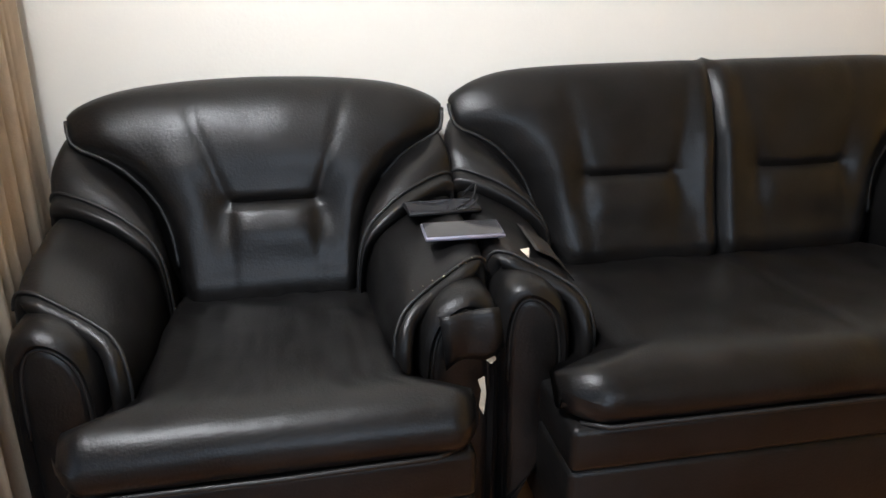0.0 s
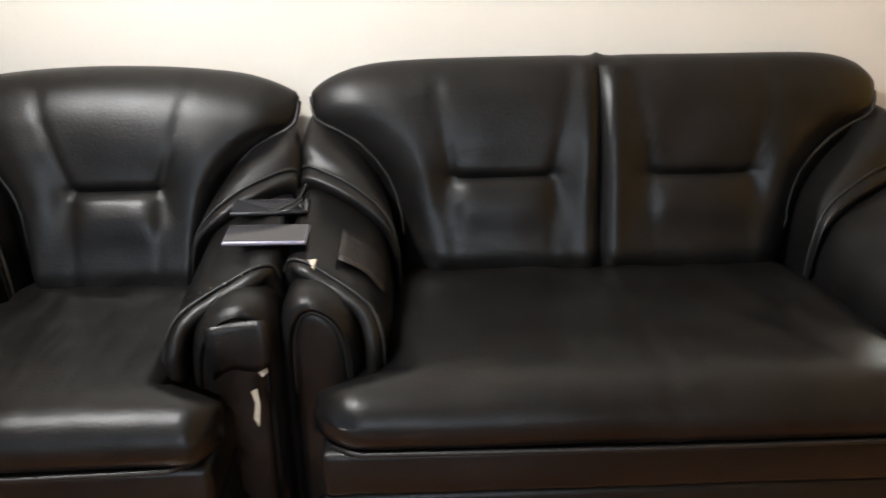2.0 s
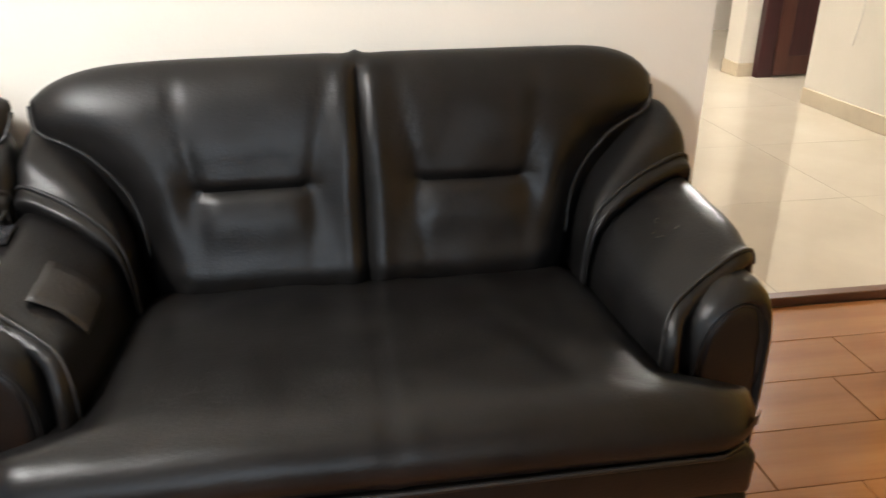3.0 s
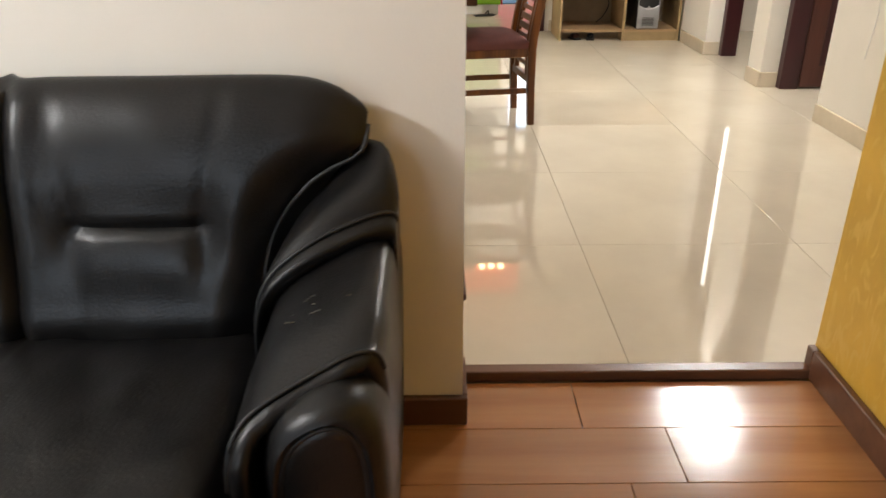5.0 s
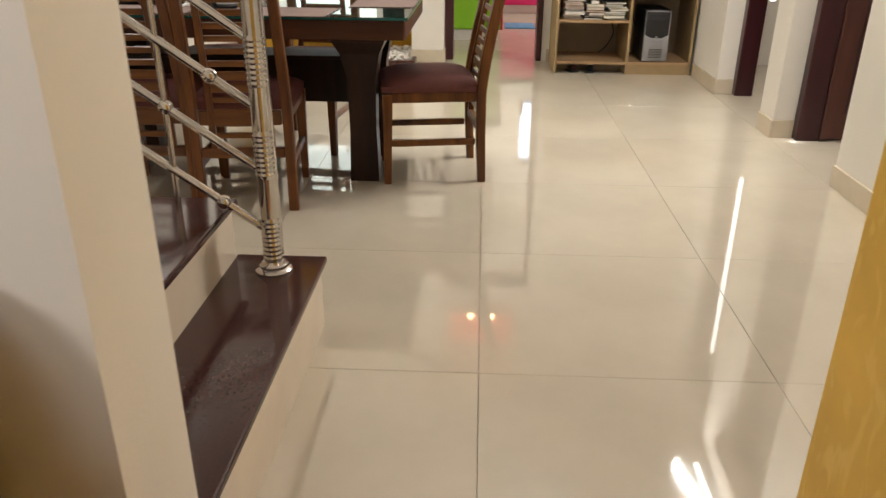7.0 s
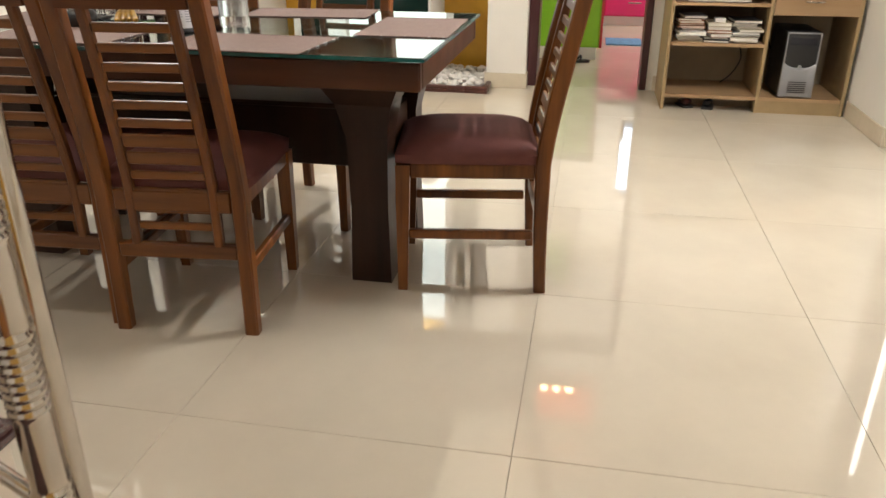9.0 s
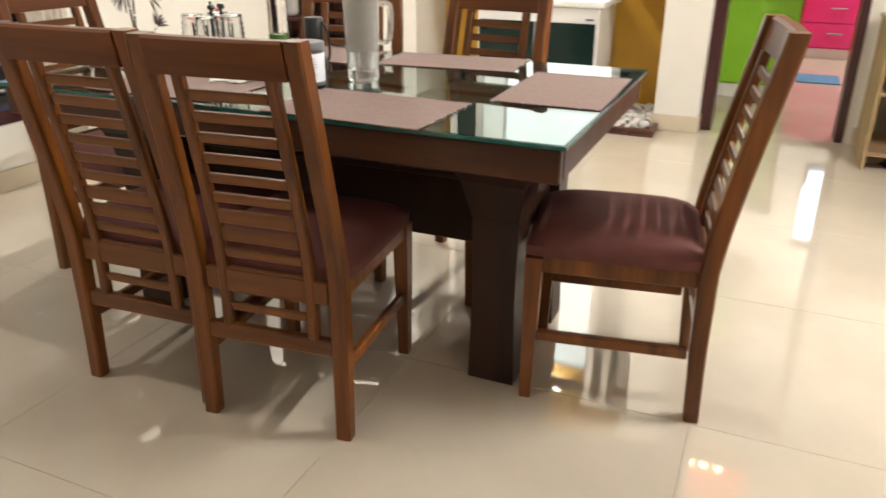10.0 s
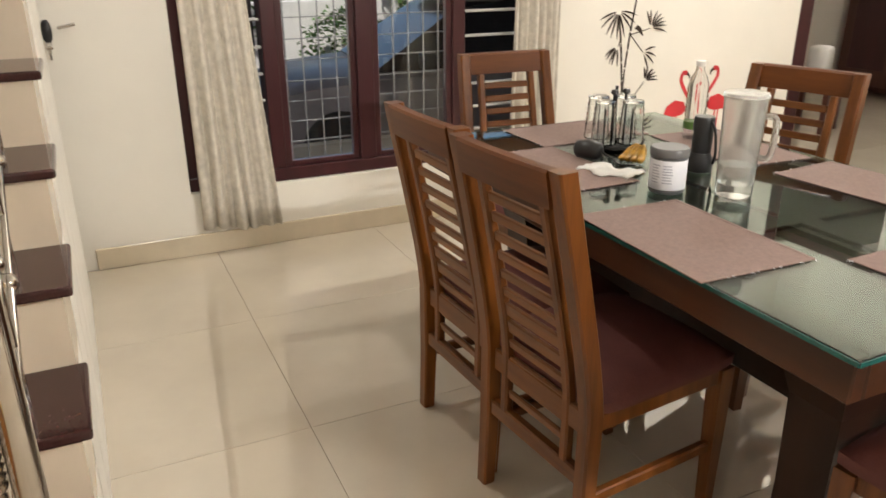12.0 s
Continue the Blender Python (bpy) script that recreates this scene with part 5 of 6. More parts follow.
# ---- desk and shelves by the far wall ----
desk = thing("computer_desk", pose(1.005, 5.05, 0, 0, 0, 0), "beige plywood computer desk with open shelves and a drawer", "desk")
DW, DD = 1.05, 0.50
part("side_panel", box(0, 0.02, 0, DD, 0, 0.73, 0.002), M_PLYEDGE, desk)
part("divider", box(0.55, 0.57, 0, DD, 0, 0.73, 0.002), M_PLYEDGE, desk)
part("side_panel", box(DW - 0.02, DW, 0, DD, 0, 0.73, 0.002), M_PLYEDGE, desk)
part("desk_top", box(-0.01, DW, -0.012, DD, 0.7305, 0.752, 0.003), M_PLY, desk)
part("shelf", box(0.0205, 0.5495, 0.005, DD - 0.012, 0.075, 0.095), M_PLY, desk)
part("shelf", box(0.0205, 0.5495, 0.005, DD - 0.012, 0.385, 0.405), M_PLY, desk)
part("shelf", box(0.0205, 0.5495, 0.005, DD - 0.012, 0.615, 0.633), M_PLY, desk)
part("shelf", box(0.5705, DW - 0.0205, 0.005, DD - 0.012, 0.075, 0.095), M_PLY, desk)
part("kickboard", box(0.5705, DW - 0.0205, 0.012, 0.03, 0.0, 0.0745), M_PLYEDGE, desk)
part("kickboard", box(0.0205, 0.5495, 0.16, 0.18, 0.0, 0.0745), M_PLYIN, desk)
part("back_board", box(0.0205, DW - 0.0205, DD - 0.011, DD, 0.0, 0.73), M_PLYIN, desk)
drawer = part("drawer", box(0.572, DW - 0.022, -0.008, 0.40, 0.572, 0.725, 0.003), M_PLY, desk)
part("handle", tube(smooth_path([(0.73, -0.009, 0.655), (0.735, -0.03, 0.652), (0.78, -0.034, 0.65), (0.825, -0.03, 0.652), (0.83, -0.009, 0.655)], 14), 0.005, 8), M_STEEL, drawer, "small metal drawer handle", smooth=180)

pc = thing("computer_tower", pose(1.775, 5.075, 0.0955), "black and silver desktop computer tower in the desk", "computer")
part("case", box(-0.095, 0.095, 0.02, 0.40, 0, 0.385, 0.008, 2), M_BLACK, pc, smooth=40)
part("front_upper", box(-0.0875, 0.0875, -0.002, 0.0195, 0.178, 0.373, 0.006, 2), M_BLACK, pc, smooth=40)
rings = []
for i in range(13):
    u = -1 + i / 6
    top = 0.205 - 0.030 * (1 - u * u)
    rings.append([(0.088 * u, -0.002, 0.006), (0.088 * u, -0.012 + 0.006 * u * u, 0.02), (0.088 * u, -0.014 + 0.006 * u * u, top - 0.01), (0.088 * u, -0.004, top), (0.088 * u, 0.0195, top), (0.088 * u, 0.0195, 0.006)])
part("front_lower", loft(rings), M_SILVER, pc, "silver lower front", smooth=40)
for sx in (-1, 1):
    part("side_trim", box(sx * 0.0915 - 0.0035, sx * 0.0915 + 0.0035, -0.008, 0.0195, 0.006, 0.38, 0.003, 2), M_SILVER, pc, "silver edge trim", smooth=40)
part("top_trim", box(-0.0875, 0.0875, -0.008, 0.0195, 0.3735, 0.381, 0.003, 2), M_SILVER, pc, "silver edge trim", smooth=40)
for i in range(6):
    part("vent_slot", box(-0.05, 0.05, -0.0165, -0.0125, 0.035 + i * 0.012, 0.039 + i * 0.012), M_BLACK, pc, "dark vent slot")
part("drive_bay", box(-0.075, 0.075, -0.005, -0.0025, 0.31, 0.352, 0.001), M_PHONE, pc)
part("power_button", lathe([(0.011, 0), (0.011, 0.004), (0.001, 0.005)], 16), M_SILVER, pc, "round silver power button").matrix_local = pose(0.0, -0.004, 0.185, 90, 0, 0)
part("front_trim", box(-0.005, 0.005, -0.007, -0.0045, 0.09, 0.165, 0.001), M_STEEL, pc)
cords = tube(smooth_path([(1.70, 5.49, 0.30), (1.66, 5.44, 0.36), (1.64, 5.40, 0.45), (1.645, 5.46, 0.56)], 16), 0.005, 6)
tagged(part("power_cord", cords, M_BLACK, smooth=180), "black power cord hanging in the desk", "cord")
tagged(part("power_cord", tube(smooth_path([(1.50, 5.50, 0.33), (1.51, 5.47, 0.25), (1.46, 5.44, 0.16), (1.40, 5.45, 0.101)], 16), 0.005, 6), M_BLACK, smooth=180), "black power cord hanging in the desk", "cord")

rb = random.Random(11)
COVERS = [mat("book_cover_%s" % n, c, 0.5, var=0.08) for n, c in (("brown", (0.22, 0.10, 0.05)), ("cream", (0.60, 0.54, 0.42)), ("grey", (0.20, 0.20, 0.21)), ("rust", (0.38, 0.15, 0.05)), ("white", (0.68, 0.67, 0.64)), ("black", (0.03, 0.03, 0.032)))]
CNAMES = ["brown", "cream", "grey", "rust", "white", "black"]


def book(x, y, z, w, d, h, rz, ci):
    root = thing("book", pose(x, y, z, 0, 0, rz), CNAMES[ci] + " covered book lying in a stack on the desk shelf", "book", "stacked books")
    t = min(0.003, h * 0.15)
    part("cover", box(-w / 2, w / 2, -d / 2, d / 2, 0, t, 0.0005), COVERS[ci], root)
    part("page_block", box(-w / 2 + 0.004, w / 2 - 0.004, -d / 2 + 0.004, d / 2 - 0.003, t + 0.0001, h - t - 0.0001), M_PAPER, root)
    part("cover", box(-w / 2, w / 2, -d / 2, d / 2, h - t, h, 0.0005), COVERS[ci], root)


for cx, cnt in ((1.135, 9), (1.30, 6), (1.455, 8)):
    z = 0.4055
    for i in range(cnt):
        h = rb.uniform(0.010, 0.024)
        book(cx + rb.uniform(-0.012, 0.012), 5.19 + rb.uniform(-0.02, 0.02), z, rb.uniform(0.135, 0.16), rb.uniform(0.18, 0.22), h, rb.uniform(-9, 9), rb.randrange(6))
        z += h + 0.0004
box_b = thing("card_box", pose(1.30, 5.15, z), "small white card box on the books", "box")
box_b.location.z = 0.505
part("carton", box(-0.03, 0.03, -0.03, 0.03, 0, 0.035, 0.002), M_WHITE, box_b)
z = 0.6335
for i in range(3):
    book(1.27 + rb.uniform(-0.02, 0.02), 5.20, z, 0.36, 0.22, 0.018, rb.uniform(-3, 3), (5, 2, 4)[i])
    z += 0.0185
for x, y, w, rz, mm in ((1.16, 5.16, 0.12, 20, M_BROWNDOOR), (1.30, 5.15, 0.14, -10, M_BLACK)):
    o = thing("shoe", pose(x, y, 0.0, 0, 0, 90 + rz), "dark shoe pushed under the desk", "shoe")
    part("sole", box(-w / 2, w / 2, -0.035, 0.035, 0, 0.012, 0.005, 2), M_BLACK, o)
    part("upper", tube([(-w / 2 + 0.01, 0, 0.03), (-w / 4, 0, 0.034), (w / 4, 0, 0.03), (w / 2 - 0.01, 0, 0.024)], [0.016, 0.022, 0.020, 0.010], 12, flat=(1.4, 0.9)), mm, o, smooth=180)

# ---- wash alcove ----
van = thing("wash_basin_cabinet", pose(0, 0, 0), "white wall-hung basin cabinet with dark glass doors", "cabinet")
part("body", box(-1.34, -0.535, 5.52, 6.015, 0.30, 0.704, 0.004), M_WHITE, van)
for x0, x1, hx in ((-1.325, -0.955, -0.985), (-0.935, -0.555, -0.905)):
    d = part("door", box(x0, x1, 5.503, 5.519, 0.318, 0.610, 0.003), M_BLACKGLASS, van, "dark green glass door")
    part("handle", tube(smooth_path([(hx, 5.502, 0.44), (hx, 5.48, 0.445), (hx, 5.478, 0.47), (hx, 5.48, 0.495), (hx, 5.502, 0.50)], 12), 0.006, 8), M_STEEL, d, "chrome handle", smooth=180)
part("door_gap", box(-0.953, -0.937, 5.508, 5.519, 0.318, 0.610), M_SILVER, van)
part("maker_plate", box(-0.62, -0.57, 5.516, 5.5195, 0.628, 0.640), M_LID, van, "small dark badge")
counter = tagged(part("wash_counter", box(-1.40, -0.50, 5.495, 6.015, 0.705, 0.750, 0.012, 3), M_WHITESTONE, smooth=40), "white stone wash counter with a thick front edge", "counter")
# self-lit pane stands in for the overbright white here; window is assumed
fw = thing("window_5", pose(-0.93, 6.012, 0.0), "self-lit white pane above the wash counter", "window", kind="structure")
part("self_lit_pane", box(-0.345, 0.465, -0.010, -0.002, 0.775, 2.15), M_GLOWPANE, fw, "white pane given its own glow")
for x0, x1, z0, z1 in ((-0.37, -0.3455, 0.7515, 2.175), (0.4655, 0.49, 0.7515, 2.175), (-0.345, 0.465, 2.1505, 2.175), (-0.345, 0.465, 0.7515, 0.7745)):
    part("window_frame", box(x0, x1, -0.016, -0.001, z0, z1), M_WHITE, fw)
for nm, x0, x1, z0 in (("wall_cabinet", -0.44, -0.15, 0.775), ("wall_cabinet", -1.55, -1.30, 0.785)):
    c = thing(nm, pose(0, 0, 0), "white wall cabinet with a framed dark glass door", "cabinet")
    part("body", box(x0, x1, 5.56, 6.015, z0, 2.20, 0.003), M_WHITE, c)
    part("door_glass", box(x0 + 0.055, x1 - 0.055, 5.553, 5.5595, z0 + 0.055, 2.14, 0.002), M_BLACKGLASS, c, "dark glass door panel")
soap = thing("soap_bottle", pose(-0.90, 5.70, 0.7505), "small hand soap bottle on the counter", "bottle")
part("body", lathe([(0.026, 0), (0.028, 0.004), (0.028, 0.09), (0.012, 0.11)], 18), M_RED, soap, smooth=40)
part("pump", lathe([(0.012, 0.1105), (0.012, 0.13), (0.005, 0.131), (0.005, 0.15), (0.001, 0.151)], 14), M_BLUE, soap, "blue pump top", smooth=40)
tap = thing("basin_tap", pose(-0.78, 5.88, 0.7505), "curved chrome tap on the wash counter", "tap")
part("spout", tube(smooth_path([(0, 0, 0), (0, 0, 0.10), (0, -0.03, 0.14), (0, -0.09, 0.135), (0, -0.10, 0.115)], 18), 0.011, 12), M_STEEL, tap, smooth=180)
part("lever", tube([(0.0, 0.0, 0.13), (0.03, 0.03, 0.165)], 0.006, 8), M_STEEL, tap)

tray = thing("pebble_tray", pose(0, 0, 0), "low brown tray filled with white pebbles", "tray")
part("tray_base", box(-0.60, -0.10, 5.25, 5.98, 0, 0.02, 0.003), M_BROWNDOOR, tray)
for x0, x1, y0, y1 in ((-0.60, -0.10, 5.25, 5.285), (-0.60, -0.565, 5.2855, 5.98), (-0.135, -0.10, 5.2855, 5.47)):
    part("tray_rim", box(x0, x1, y0, y1, 0.0205, 0.045, 0.004), M_BROWNDOOR, tray)
rp = random.Random(21)
shapes = []
for k in range(5):
    bm = bmesh.new()
    bmesh.ops.create_icosphere(bm, subdivisions=1, radius=1.0)
    for v in bm.verts:
        v.co *= 1 + 0.25 * noise.noise(v.co * 1.7 + Vector((k * 5.0, 0, 0)))
    shapes.append(mesh_of("pebble", bm, M_PEBBLE, 180))
for k in range(210):
    ob = new("pebble", shapes[k % 5])
    ob.parent = tray
    r = rp.uniform(0.018, 0.034)
    ob.matrix_local = pose(rp.uniform(-0.545, -0.16), rp.uniform(5.31, 5.94), 0.033 + rp.uniform(0, 0.02), rp.uniform(0, 40), rp.uniform(0, 40), rp.uniform(0, 360)) @ Matrix.Diagonal((r, r * rp.uniform(0.7, 1.1), r * 0.6, 1))

# ---- kitchen through the doorway ----
gcab = thing("kitchen_cabinet", pose(0, 0, 0), "lime green laminate kitchen cabinet on a pale plinth", "cabinet")
part("body", box(-0.14, 0.62, 6.72, 9.2, 0.10, 0.82, 0.003), M_GREEN, gcab)
part("door", box(-0.13, 0.61, 6.702, 6.7195, 0.11, 0.81, 0.004), M_GREEN, gcab)
part("plinth", box(-0.14, 0.60, 6.74, 9.2, 0.0, 0.0995), M_WHITE, gcab)
part("edge_strip", box(0.6205, 0.640, 6.705, 9.2, 0.10, 0.82), M_RED, gcab, "red edge strip")
tagged(part("kitchen_worktop", box(-0.145, 0.66, 6.68, 9.2, 0.8205, 0.86, 0.004), M_BLACKGLASS), "dark stone kitchen worktop", "worktop")
pcab = thing("drawer_cabinet", pose(0, 0, 0), "pink laminate kitchen drawer cabinet", "cabinet")
part("body", box(0.665, 2.19, 8.93, 9.41, 0.10, 0.82), M_PINK, pcab)
part("plinth", box(0.665, 2.19, 8.97, 9.41, 0.0, 0.0995), M_WHITE, pcab)
for i, (z0, z1) in enumerate(((0.115, 0.33), (0.34, 0.56), (0.57, 0.805))):
    for x0, x1 in ((0.68, 1.28), (1.29, 2.18)):
        d = part("drawer_front", box(x0, x1, 8.91, 8.929, z0, z1, 0.003), M_PINK, pcab)
        part("handle", box((x0 + x1) / 2 - 0.07, (x0 + x1) / 2 + 0.07, 8.885, 8.898, z1 - 0.095, z1 - 0.08, 0.004), M_STEEL, d, "steel bar handle")
tagged(part("kitchen_worktop", box(0.662, 2.19, 8.89, 9.41, 0.8205, 0.86, 0.004), M_BLACKGLASS), "dark stone kitchen worktop", "worktop")
dm = tagged(part("door_mat", box(0.69, 1.02, 7.55, 7.95, 0.0, 0.012, 0.004), M_BLUE), "blue fabric mat on the kitchen floor", "mat")
sl = thing("slipper", pose(0.44, 6.60, 0.0, 0, 0, 20), "dark rubber slipper beside the green cabinet", "slipper")
part("sole", box(-0.11, 0.11, -0.04, 0.04, 0, 0.018, 0.007, 2), M_BLACK, sl)
part("strap", tube(smooth_path([(0.03, -0.038, 0.018), (0.045, 0, 0.05), (0.03, 0.038, 0.018)], 12), 0.008, 8), M_BLACK, sl, smooth=180)

# lit prayer shelf above the kitchen doorway
shrine = thing("prayer_shelf", pose(0.50, 5.598, 2.36), "small orange lit prayer shelf above the doorway", "shelf")
M_ORANGE = glow("lit_orange_panel", (0.85, 0.22, 0.12), 0.55)
part("back_panel", box(-0.30, 0.30, -0.02, -0.001, 0.0, 0.42, 0.003), M_ORANGE, shrine)
part("ledge", box(-0.30, 0.30, -0.14, -0.021, 0.0, 0.02, 0.003), M_BROWNDOOR, shrine)
M_DIYA = glow("small_lit_lamp", (1.0, 0.76, 0.36), 11.0)
for i in range(3):
    part("little_lamp", lathe([(0.024, 0.0202), (0.034, 0.05), (0.024, 0.09), (0.001, 0.10)], 14, -0.10 + 0.10 * i, -0.09), M_DIYA, shrine, "small lit lamp", smooth=60)

# white wall cabinet seen only in the floor's reflection
uc = thing("kitchen_wall_cabinet", pose(0, 0, 0), "white kitchen wall cabinet with a framed door", "cabinet")
part("body", box(-0.145, 0.60, 6.72, 7.2, 1.45, 2.15, 0.003), M_WHITE, uc)
part("door", box(0.16, 0.59, 6.70, 6.7195, 1.46, 2.14, 0.006), M_WHITE, uc)
part("door_panel", box(0.24, 0.51, 6.692, 6.6995, 1.56, 2.04, 0.004), M_GREEN, uc, "pale green framed panel")

# tube lights
# added tube on the near wall, unseen, goes with the fill lamp there
pt = thing("tube_light", pose(0, 0, 0), "lit white tube added on the near hall wall, out of view", "tube light")
part("tube", tube([(1.15, 0.035, 2.45), (2.05, 0.035, 2.45)], 0.016, 12), M_TUBE, pt, smooth=60)
part("holder", box(1.13, 2.07, 0.001, 0.018, 2.425, 2.475, 0.003), M_WHITE, pt)
for nm, a, b, wallx in (("tube_light", (2.045, 2.35, 2.45), (2.045, 3.45, 2.45), 1),):
    t = thing(nm, pose(0, 0, 0), "lit white wall tube light above the doors", "tube light")
    part("tube", tube([a, b], 0.016, 12), M_TUBE, t, smooth=60)
    part("holder", box(2.058, 2.0745, 2.33, 3.47, 2.425, 2.475, 0.003), M_WHITE, t)
# added glowing rod for the lit reveal mirrored in the floor, no lamp known
vt = thing("strip_light", pose(0, 0, 0), "glowing upright strip standing in for the brightly lit doorway reveal", "strip light")
part("reveal_glow_rod", tube([(2.372, 4.43, 0.62), (2.372, 4.43, 2.1)], 0.016, 12), M_REVEALGLOW, vt, smooth=60)
part("holder", box(2.3415, 2.349, 4.415, 4.445, 0.60, 2.12, 0.002), M_WHITE, vt)
st = thing("tube_light", pose(0, 0, 0), "white wall tube light of the sofa room", "tube light")
part("tube", tube([(-2.585, -1.8, 2.28), (-2.585, -0.9, 2.28)], 0.014, 12), M_TUBE, st, smooth=60)
part("holder", box(-2.618, -2.60, -1.82, -0.88, 2.25, 2.31, 0.003), M_WHITE, st)
# round ceiling fittings, unseen, added to go with the fill lamps
for x, y in ((-1.9, 1.5), (1.75, 8.2), (-3.3, 6.6), (3.4, 4.2), (3.4, 2.4)):
    c = thing("ceiling_light", pose(x, y, CEIL), "small round white ceiling fitting, added and out of view", "ceiling light")
    part("light_frame", lathe([(0.066, -0.001), (0.095, -0.001), (0.095, -0.012), (0.066, -0.020)], 28), M_WHITE, c)

# back room: dark wardrobe and a towel on a chair
ward = thing("wardrobe", pose(0, 0, 0), "dark polished wooden wardrobe in the back room", "wardrobe")
part("body", box(-4.55, -2.10, 8.05, 8.58, 0.05, 2.1, 0.005), M_BROWNDOOR, ward)
for i in range(4):
    x = -4.53 + i * 0.605
    d = part("door", box(x, x + 0.595, 8.028, 8.0495, 0.10, 2.05, 0.004), M_BROWNDOOR, ward)
    part("door_panel", box(x + 0.10, x + 0.495, 8.02, 8.0275, 0.25, 0.95, 0.003), M_MAROON, d)
    part("door_panel", box(x + 0.10, x + 0.495, 8.02, 8.0275, 1.1, 1.9, 0.003), M_MAROON, d)
stool = thing("stool", pose(-3.40, 6.35, 0, 0, 0, 20), "dark wooden stool in the back room", "stool")
part("seat", box(-0.17, 0.17, -0.17, 0.17, 0.42, 0.45, 0.006), M_BROWNDOOR, stool)
for sx in (-0.14, 0.14):
    for sy in (-0.14, 0.14):
        part("leg", box(sx - 0.018, sx + 0.018, sy - 0.018, sy + 0.018, 0, 0.4195), M_BROWNDOOR, stool)
tw = part("towel", box(-0.085, 0.085, -0.07, 0.07, 0.0, 0.20, 0.035, 3), M_TOWEL, smooth=60)
tw.matrix_world = pose(-3.40, 6.35, 0.4505, 0, 0, 20)
tagged(tw, "white towel heaped on a dark stool", "towel")

# furniture glimpsed behind the second side door
cup = thing("cupboard", pose(0, 0, 0), "light brown wooden cupboard in the side room", "cupboard")
part("body", box(3.3, 4.5, 4.95, 5.54, 0.10, 1.9, 0.004), M_PLY, cup)
part("plinth", box(3.3, 4.5, 4.98, 5.54, 0.0, 0.0995), M_BROWNDOOR, cup)
tagged(part("wall_cable", tube(smooth_path([(2.066, 2.05, 1.25), (2.066, 2.07, 0.95), (2.066, 2.03, 0.65), (2.066, 2.06, 0.42)], 20), 0.003, 6), M_WHITE, smooth=180), "thin pale cable hanging down the wall", "cable")

# ---- yard outside the window ----
structure("ground", box(-60, WX - 0.23, -40, 40, -0.56, -0.48), M_GROUND, "paved yard outside")
structure("ground_rear", box(-60, 60, 9.62, 60, -0.56, -0.48), M_GROUND)
structure("yard_wall", box(-9.2, -9.0, -8, 16, -0.48, 0.75), M_YARDWALL, "pale yard wall")


def car(m):
    root = thing("car", m, "lilac-grey car parked in the yard", "car")
    # body: sections along its length
    secs = []
    for x, zb, zs, hw in ((-2.0, 0.42, 0.62, 0.62), (-1.93, 0.30, 0.74, 0.74), (-1.5, 0.24, 0.84, 0.80), (-0.9, 0.22, 0.90, 0.83), (0.0, 0.22, 0.93, 0.84), (0.9, 0.22, 0.96, 0.84), (1.5, 0.25, 0.98, 0.81), (1.9, 0.32, 0.94, 0.76), (1.98, 0.45, 0.80, 0.68)):
        secs.append([(x, -hw, zb), (x, -hw - 0.03, (zb + zs) / 2), (x, -hw, zs - 0.05), (x, -hw + 0.10, zs), (x, hw - 0.10, zs), (x, hw, zs - 0.05), (x, hw + 0.03, (zb + zs) / 2), (x, hw, zb)])
    part("car_body", loft(secs), M_CARPAINT, root, smooth=50)
    cab = []
    for x, zt, hw in ((-0.95, 0.91, 0.74), (-0.25, 1.36, 0.62), (0.3, 1.44, 0.62), (1.0, 1.40, 0.60), (1.75, 0.99, 0.68)):
        cab.append([(x, -0.76, 0.90), (x, -hw, zt), (x, hw, zt), (x, 0.76, 0.90)])
    part("cabin", loft(cab), M_CARGLASS, root, smooth=40)
    part("roof", box(-0.25, 1.05, -0.60, 0.60, 1.42, 1.47, 0.02, 2), M_CARPAINT, root, smooth=50)
    for sy in (-1, 1):
        for x in (-1.28, 1.28):
            w = part("wheel", bmesh.new(), M_TYRE, root)
            bm = lathe([(0.19, -0.09), (0.29, -0.09), (0.31, -0.06), (0.31, 0.06), (0.29, 0.09), (0.19, 0.09)], 28)
            w.data = mesh_of("wheel", bm, M_TYRE, 40)
            w.matrix_local = pose(x, sy * 0.80, 0.31, 90, 0, 0)
            rim = part("rim", lathe([(0.188, -0.07), (0.188, 0.07), (0.17, 0.075), (0.05, 0.06), (0.001, 0.06)], 20), M_SILVER, w, "silver wheel rim", smooth=40)
            part("hub_face", lathe([(0.188, -0.0705), (0.17, -0.075), (0.05, -0.06), (0.001, -0.0605)], 20), M_SILVER, w, "silver wheel rim", smooth=40)
            for k in range(5):
                sp = part("spoke_gap", box(0.06, 0.16, -0.022, 0.022, 0.0755, 0.079), M_TYRE, w)
                sp.matrix_local = pose(0, 0, 0 if sy < 0 else -0.155, 0, 0, 72 * k)
        mr = part("wing_mirror", box(-0.62, -0.48, sy * 0.90 - 0.10, sy * 0.90 + 0.08, 0.93, 1.06, 0.03, 3), M_BLACK, root, "black wing mirror", smooth=60)
        part("tail_lamp", box(-1.99, -1.90, sy * 0.62 - 0.12, sy * 0.62 + 0.10, 0.60, 0.76, 0.02, 2), M_REDLAMP, root, "red lamp cluster", smooth=60)
    return root


car(pose(-5.75, 4.35, -0.48, 0, 0, 83))
# out-of-view slab, added to keep sun and sky off the car
structure("porch_roof", box(-7.6, WX - 0.222, -3, 10, 2.45, 2.6), M_YARDWALL, "flat unseen roof added to shade the parked car")


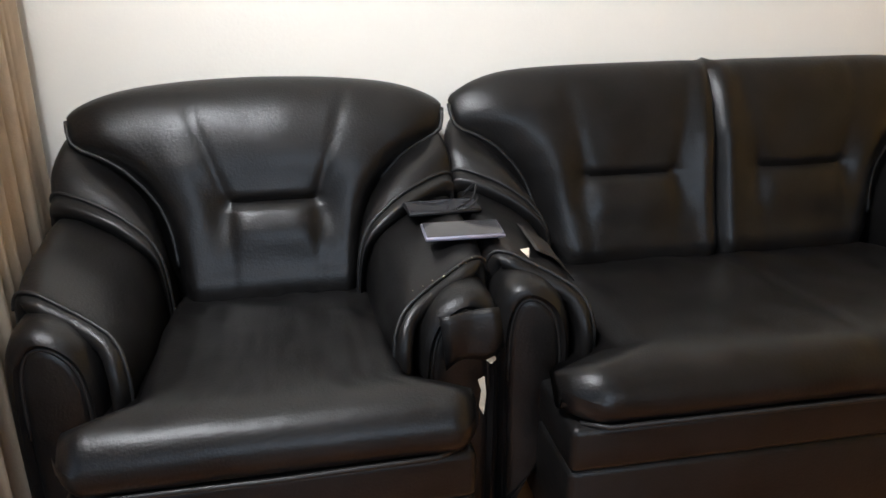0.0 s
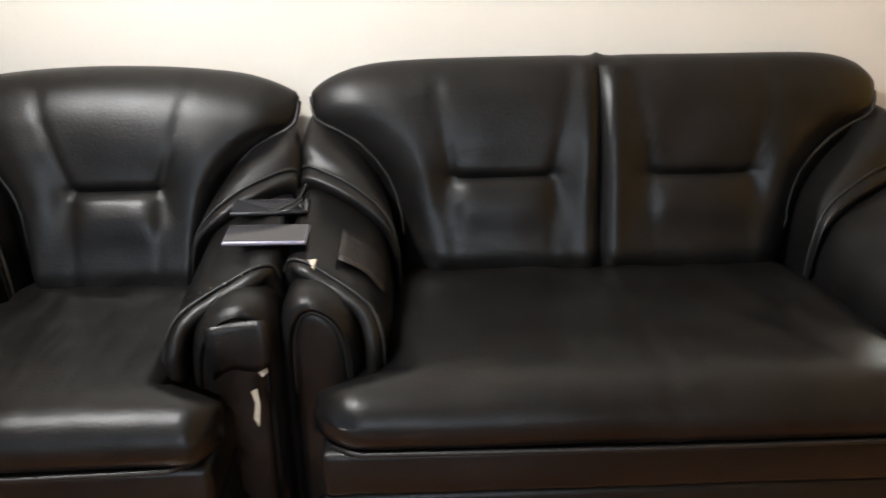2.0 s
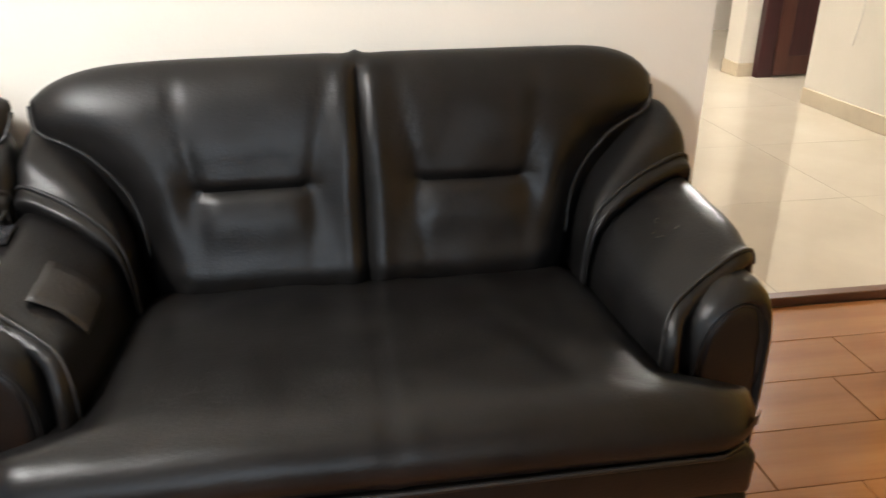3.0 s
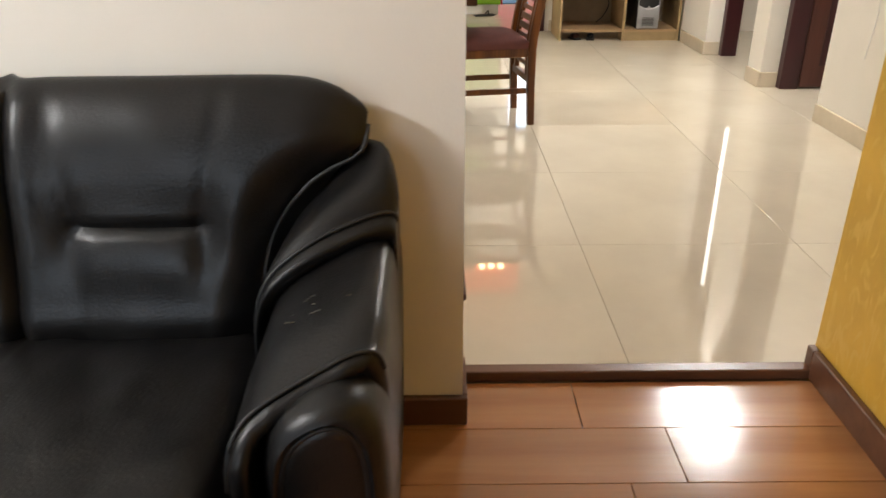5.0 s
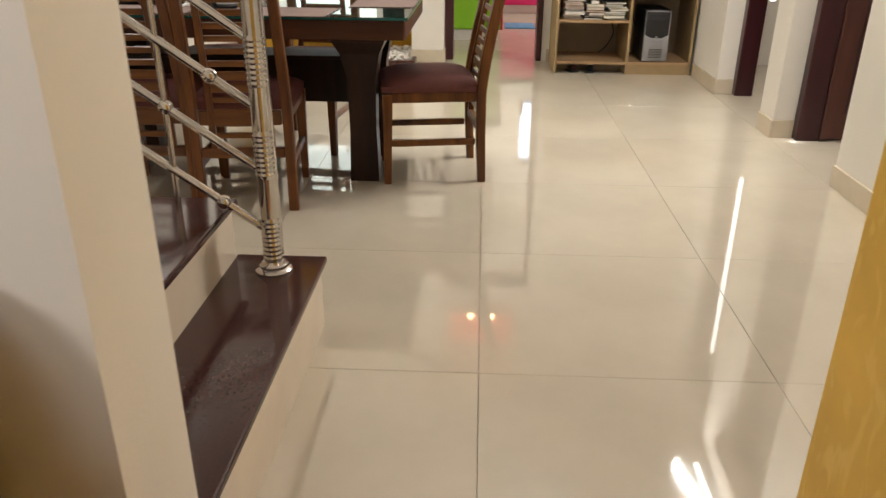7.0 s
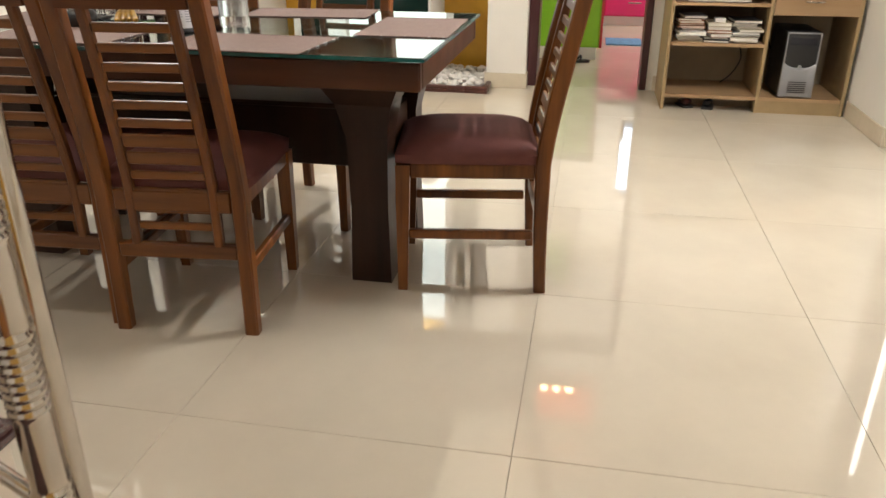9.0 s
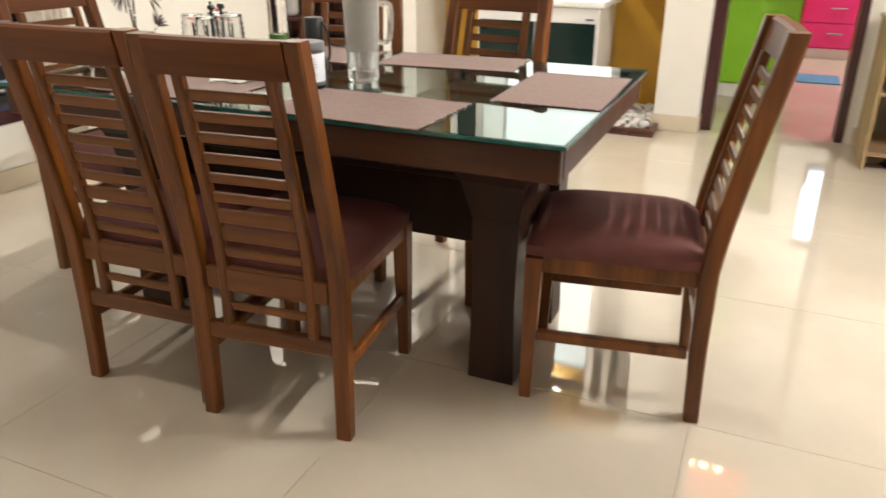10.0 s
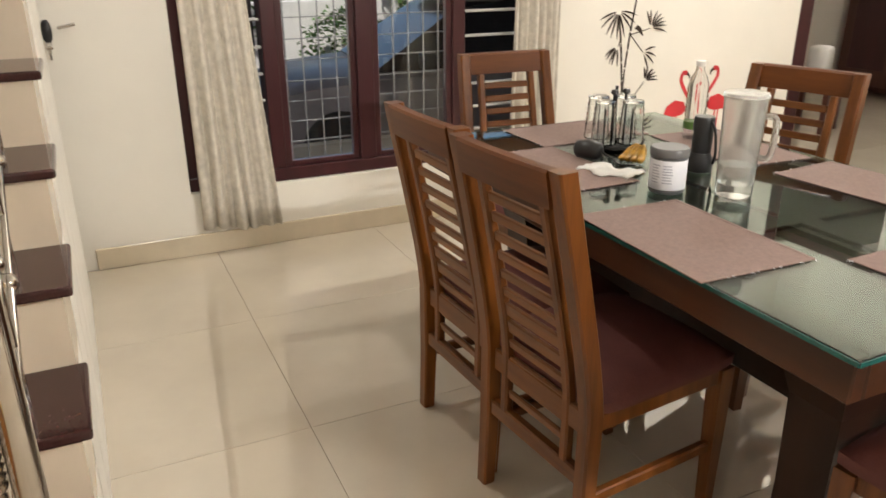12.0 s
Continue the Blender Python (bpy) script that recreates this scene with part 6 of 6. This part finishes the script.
def bush(x, y, s, seed, name="shrub"):
    r = random.Random(seed)
    root = thing(name, pose(x, y, -0.48), "leafy green garden shrub beyond the car", "shrub")
    part("trunk", tube([(0, 0, 0), (0.03, 0.02, s * 0.5), (0.0, 0.05, s)], [0.05, 0.04, 0.02], 8), M_BROWNDOOR, root)
    bm = bmesh.new()
    for k in range(900):
        a, b, q = r.uniform(0, 6.28), r.uniform(-0.6, 1.5), r.uniform(0.4, 1.0) ** 0.5
        c = Vector((math.cos(a) * math.cos(b) * s * 0.8 * q, math.sin(a) * math.cos(b) * s * 0.9 * q, s + math.sin(b) * s * 0.7 * q))
        d = Vector((r.uniform(-1, 1), r.uniform(-1, 1), r.uniform(-0.6, 0.4))).normalized()
        e = d.cross(Vector((r.uniform(-1, 1), r.uniform(-1, 1), 1))).normalized()
        l, w = 0.10 * s, 0.035 * s
        vs = [bm.verts.new(p) for p in (c, c + d * l * 0.5 + e * w, c + d * l, c + d * l * 0.5 - e * w)]
        bm.faces.new(vs)
    part("crown", bm, M_LEAF, root)


bush(-8.3, 2.2, 1.3, 31)
bush(-8.4, 6.0, 1.5, 32)
bush(-8.2, 9.0, 1.3, 33)
bush(-8.45, 4.2, 0.7, 34)
bush(-8.5, 7.4, 0.8, 35)

# ---- floor pieces ----
M_TILE_GAP = 0.0014
tile_cache = {}


def tile(x0, x1, y0, y1):
    w, d = round(x1 - x0, 4), round(y1 - y0, 4)
    if (w, d) not in tile_cache:
        tile_cache[(w, d)] = mesh_of("floor_tile", box(-w / 2, w / 2, -d / 2, d / 2, -0.012, 0.0, 0.0007), M_TILE)
    ob = new("floor_tile", tile_cache[(w, d)])
    ob.parent = floor_hall
    ob.location = ((x0 + x1) / 2, (y0 + y1) / 2, 0)


g = M_TILE_GAP / 2
for i in range(-7, 6):
    for j in range(-3, 11):
        x0, y0 = 0.455 + 0.8 * i, 1.586 + 0.8 * j
        x1, y1 = x0 + 0.8, y0 + 0.8
        x0, x1, y0, y1 = max(x0, -4.6), min(x1, 4.6), max(y0, 0.005), min(y1, 9.5)
        if x1 - x0 > 0.02 and y1 - y0 > 0.02:
            tile(x0 + g, x1 - g, y0 + g, y1 - g)

plank_cache = {}
rp = random.Random(5)
y = -0.047
row = 0
while y > -4.7:
    y1, y0 = y, max(y - 0.193, -4.7)
    x = -2.62 - rp.uniform(0.1, 1.1)
    if row == 1:
        x = 0.49 - 1.21 * 3
    if row == 2:
        x = 0.36 - 1.21 * 3
    while x < 0.965:
        a, b = max(x, -2.62), min(x + 1.208, 0.965)
        if b - a > 0.03:
            key = (round(b - a, 3), round(y1 - y0, 3))
            if key not in plank_cache:
                plank_cache[key] = mesh_of("plank", box(-(b - a) / 2 + 0.0003, (b - a) / 2 - 0.0003, -(y1 - y0) / 2 + 0.0003, (y1 - y0) / 2 - 0.0003, -0.010, 0.0, 0.0006), M_LAM)
            ob = new("plank", plank_cache[key])
            ob.parent = floor_sofa
            ob.location = ((a + b) / 2, (y0 + y1) / 2, FLOOR_S)
        x += 1.21
    y -= 0.1945
    row += 1
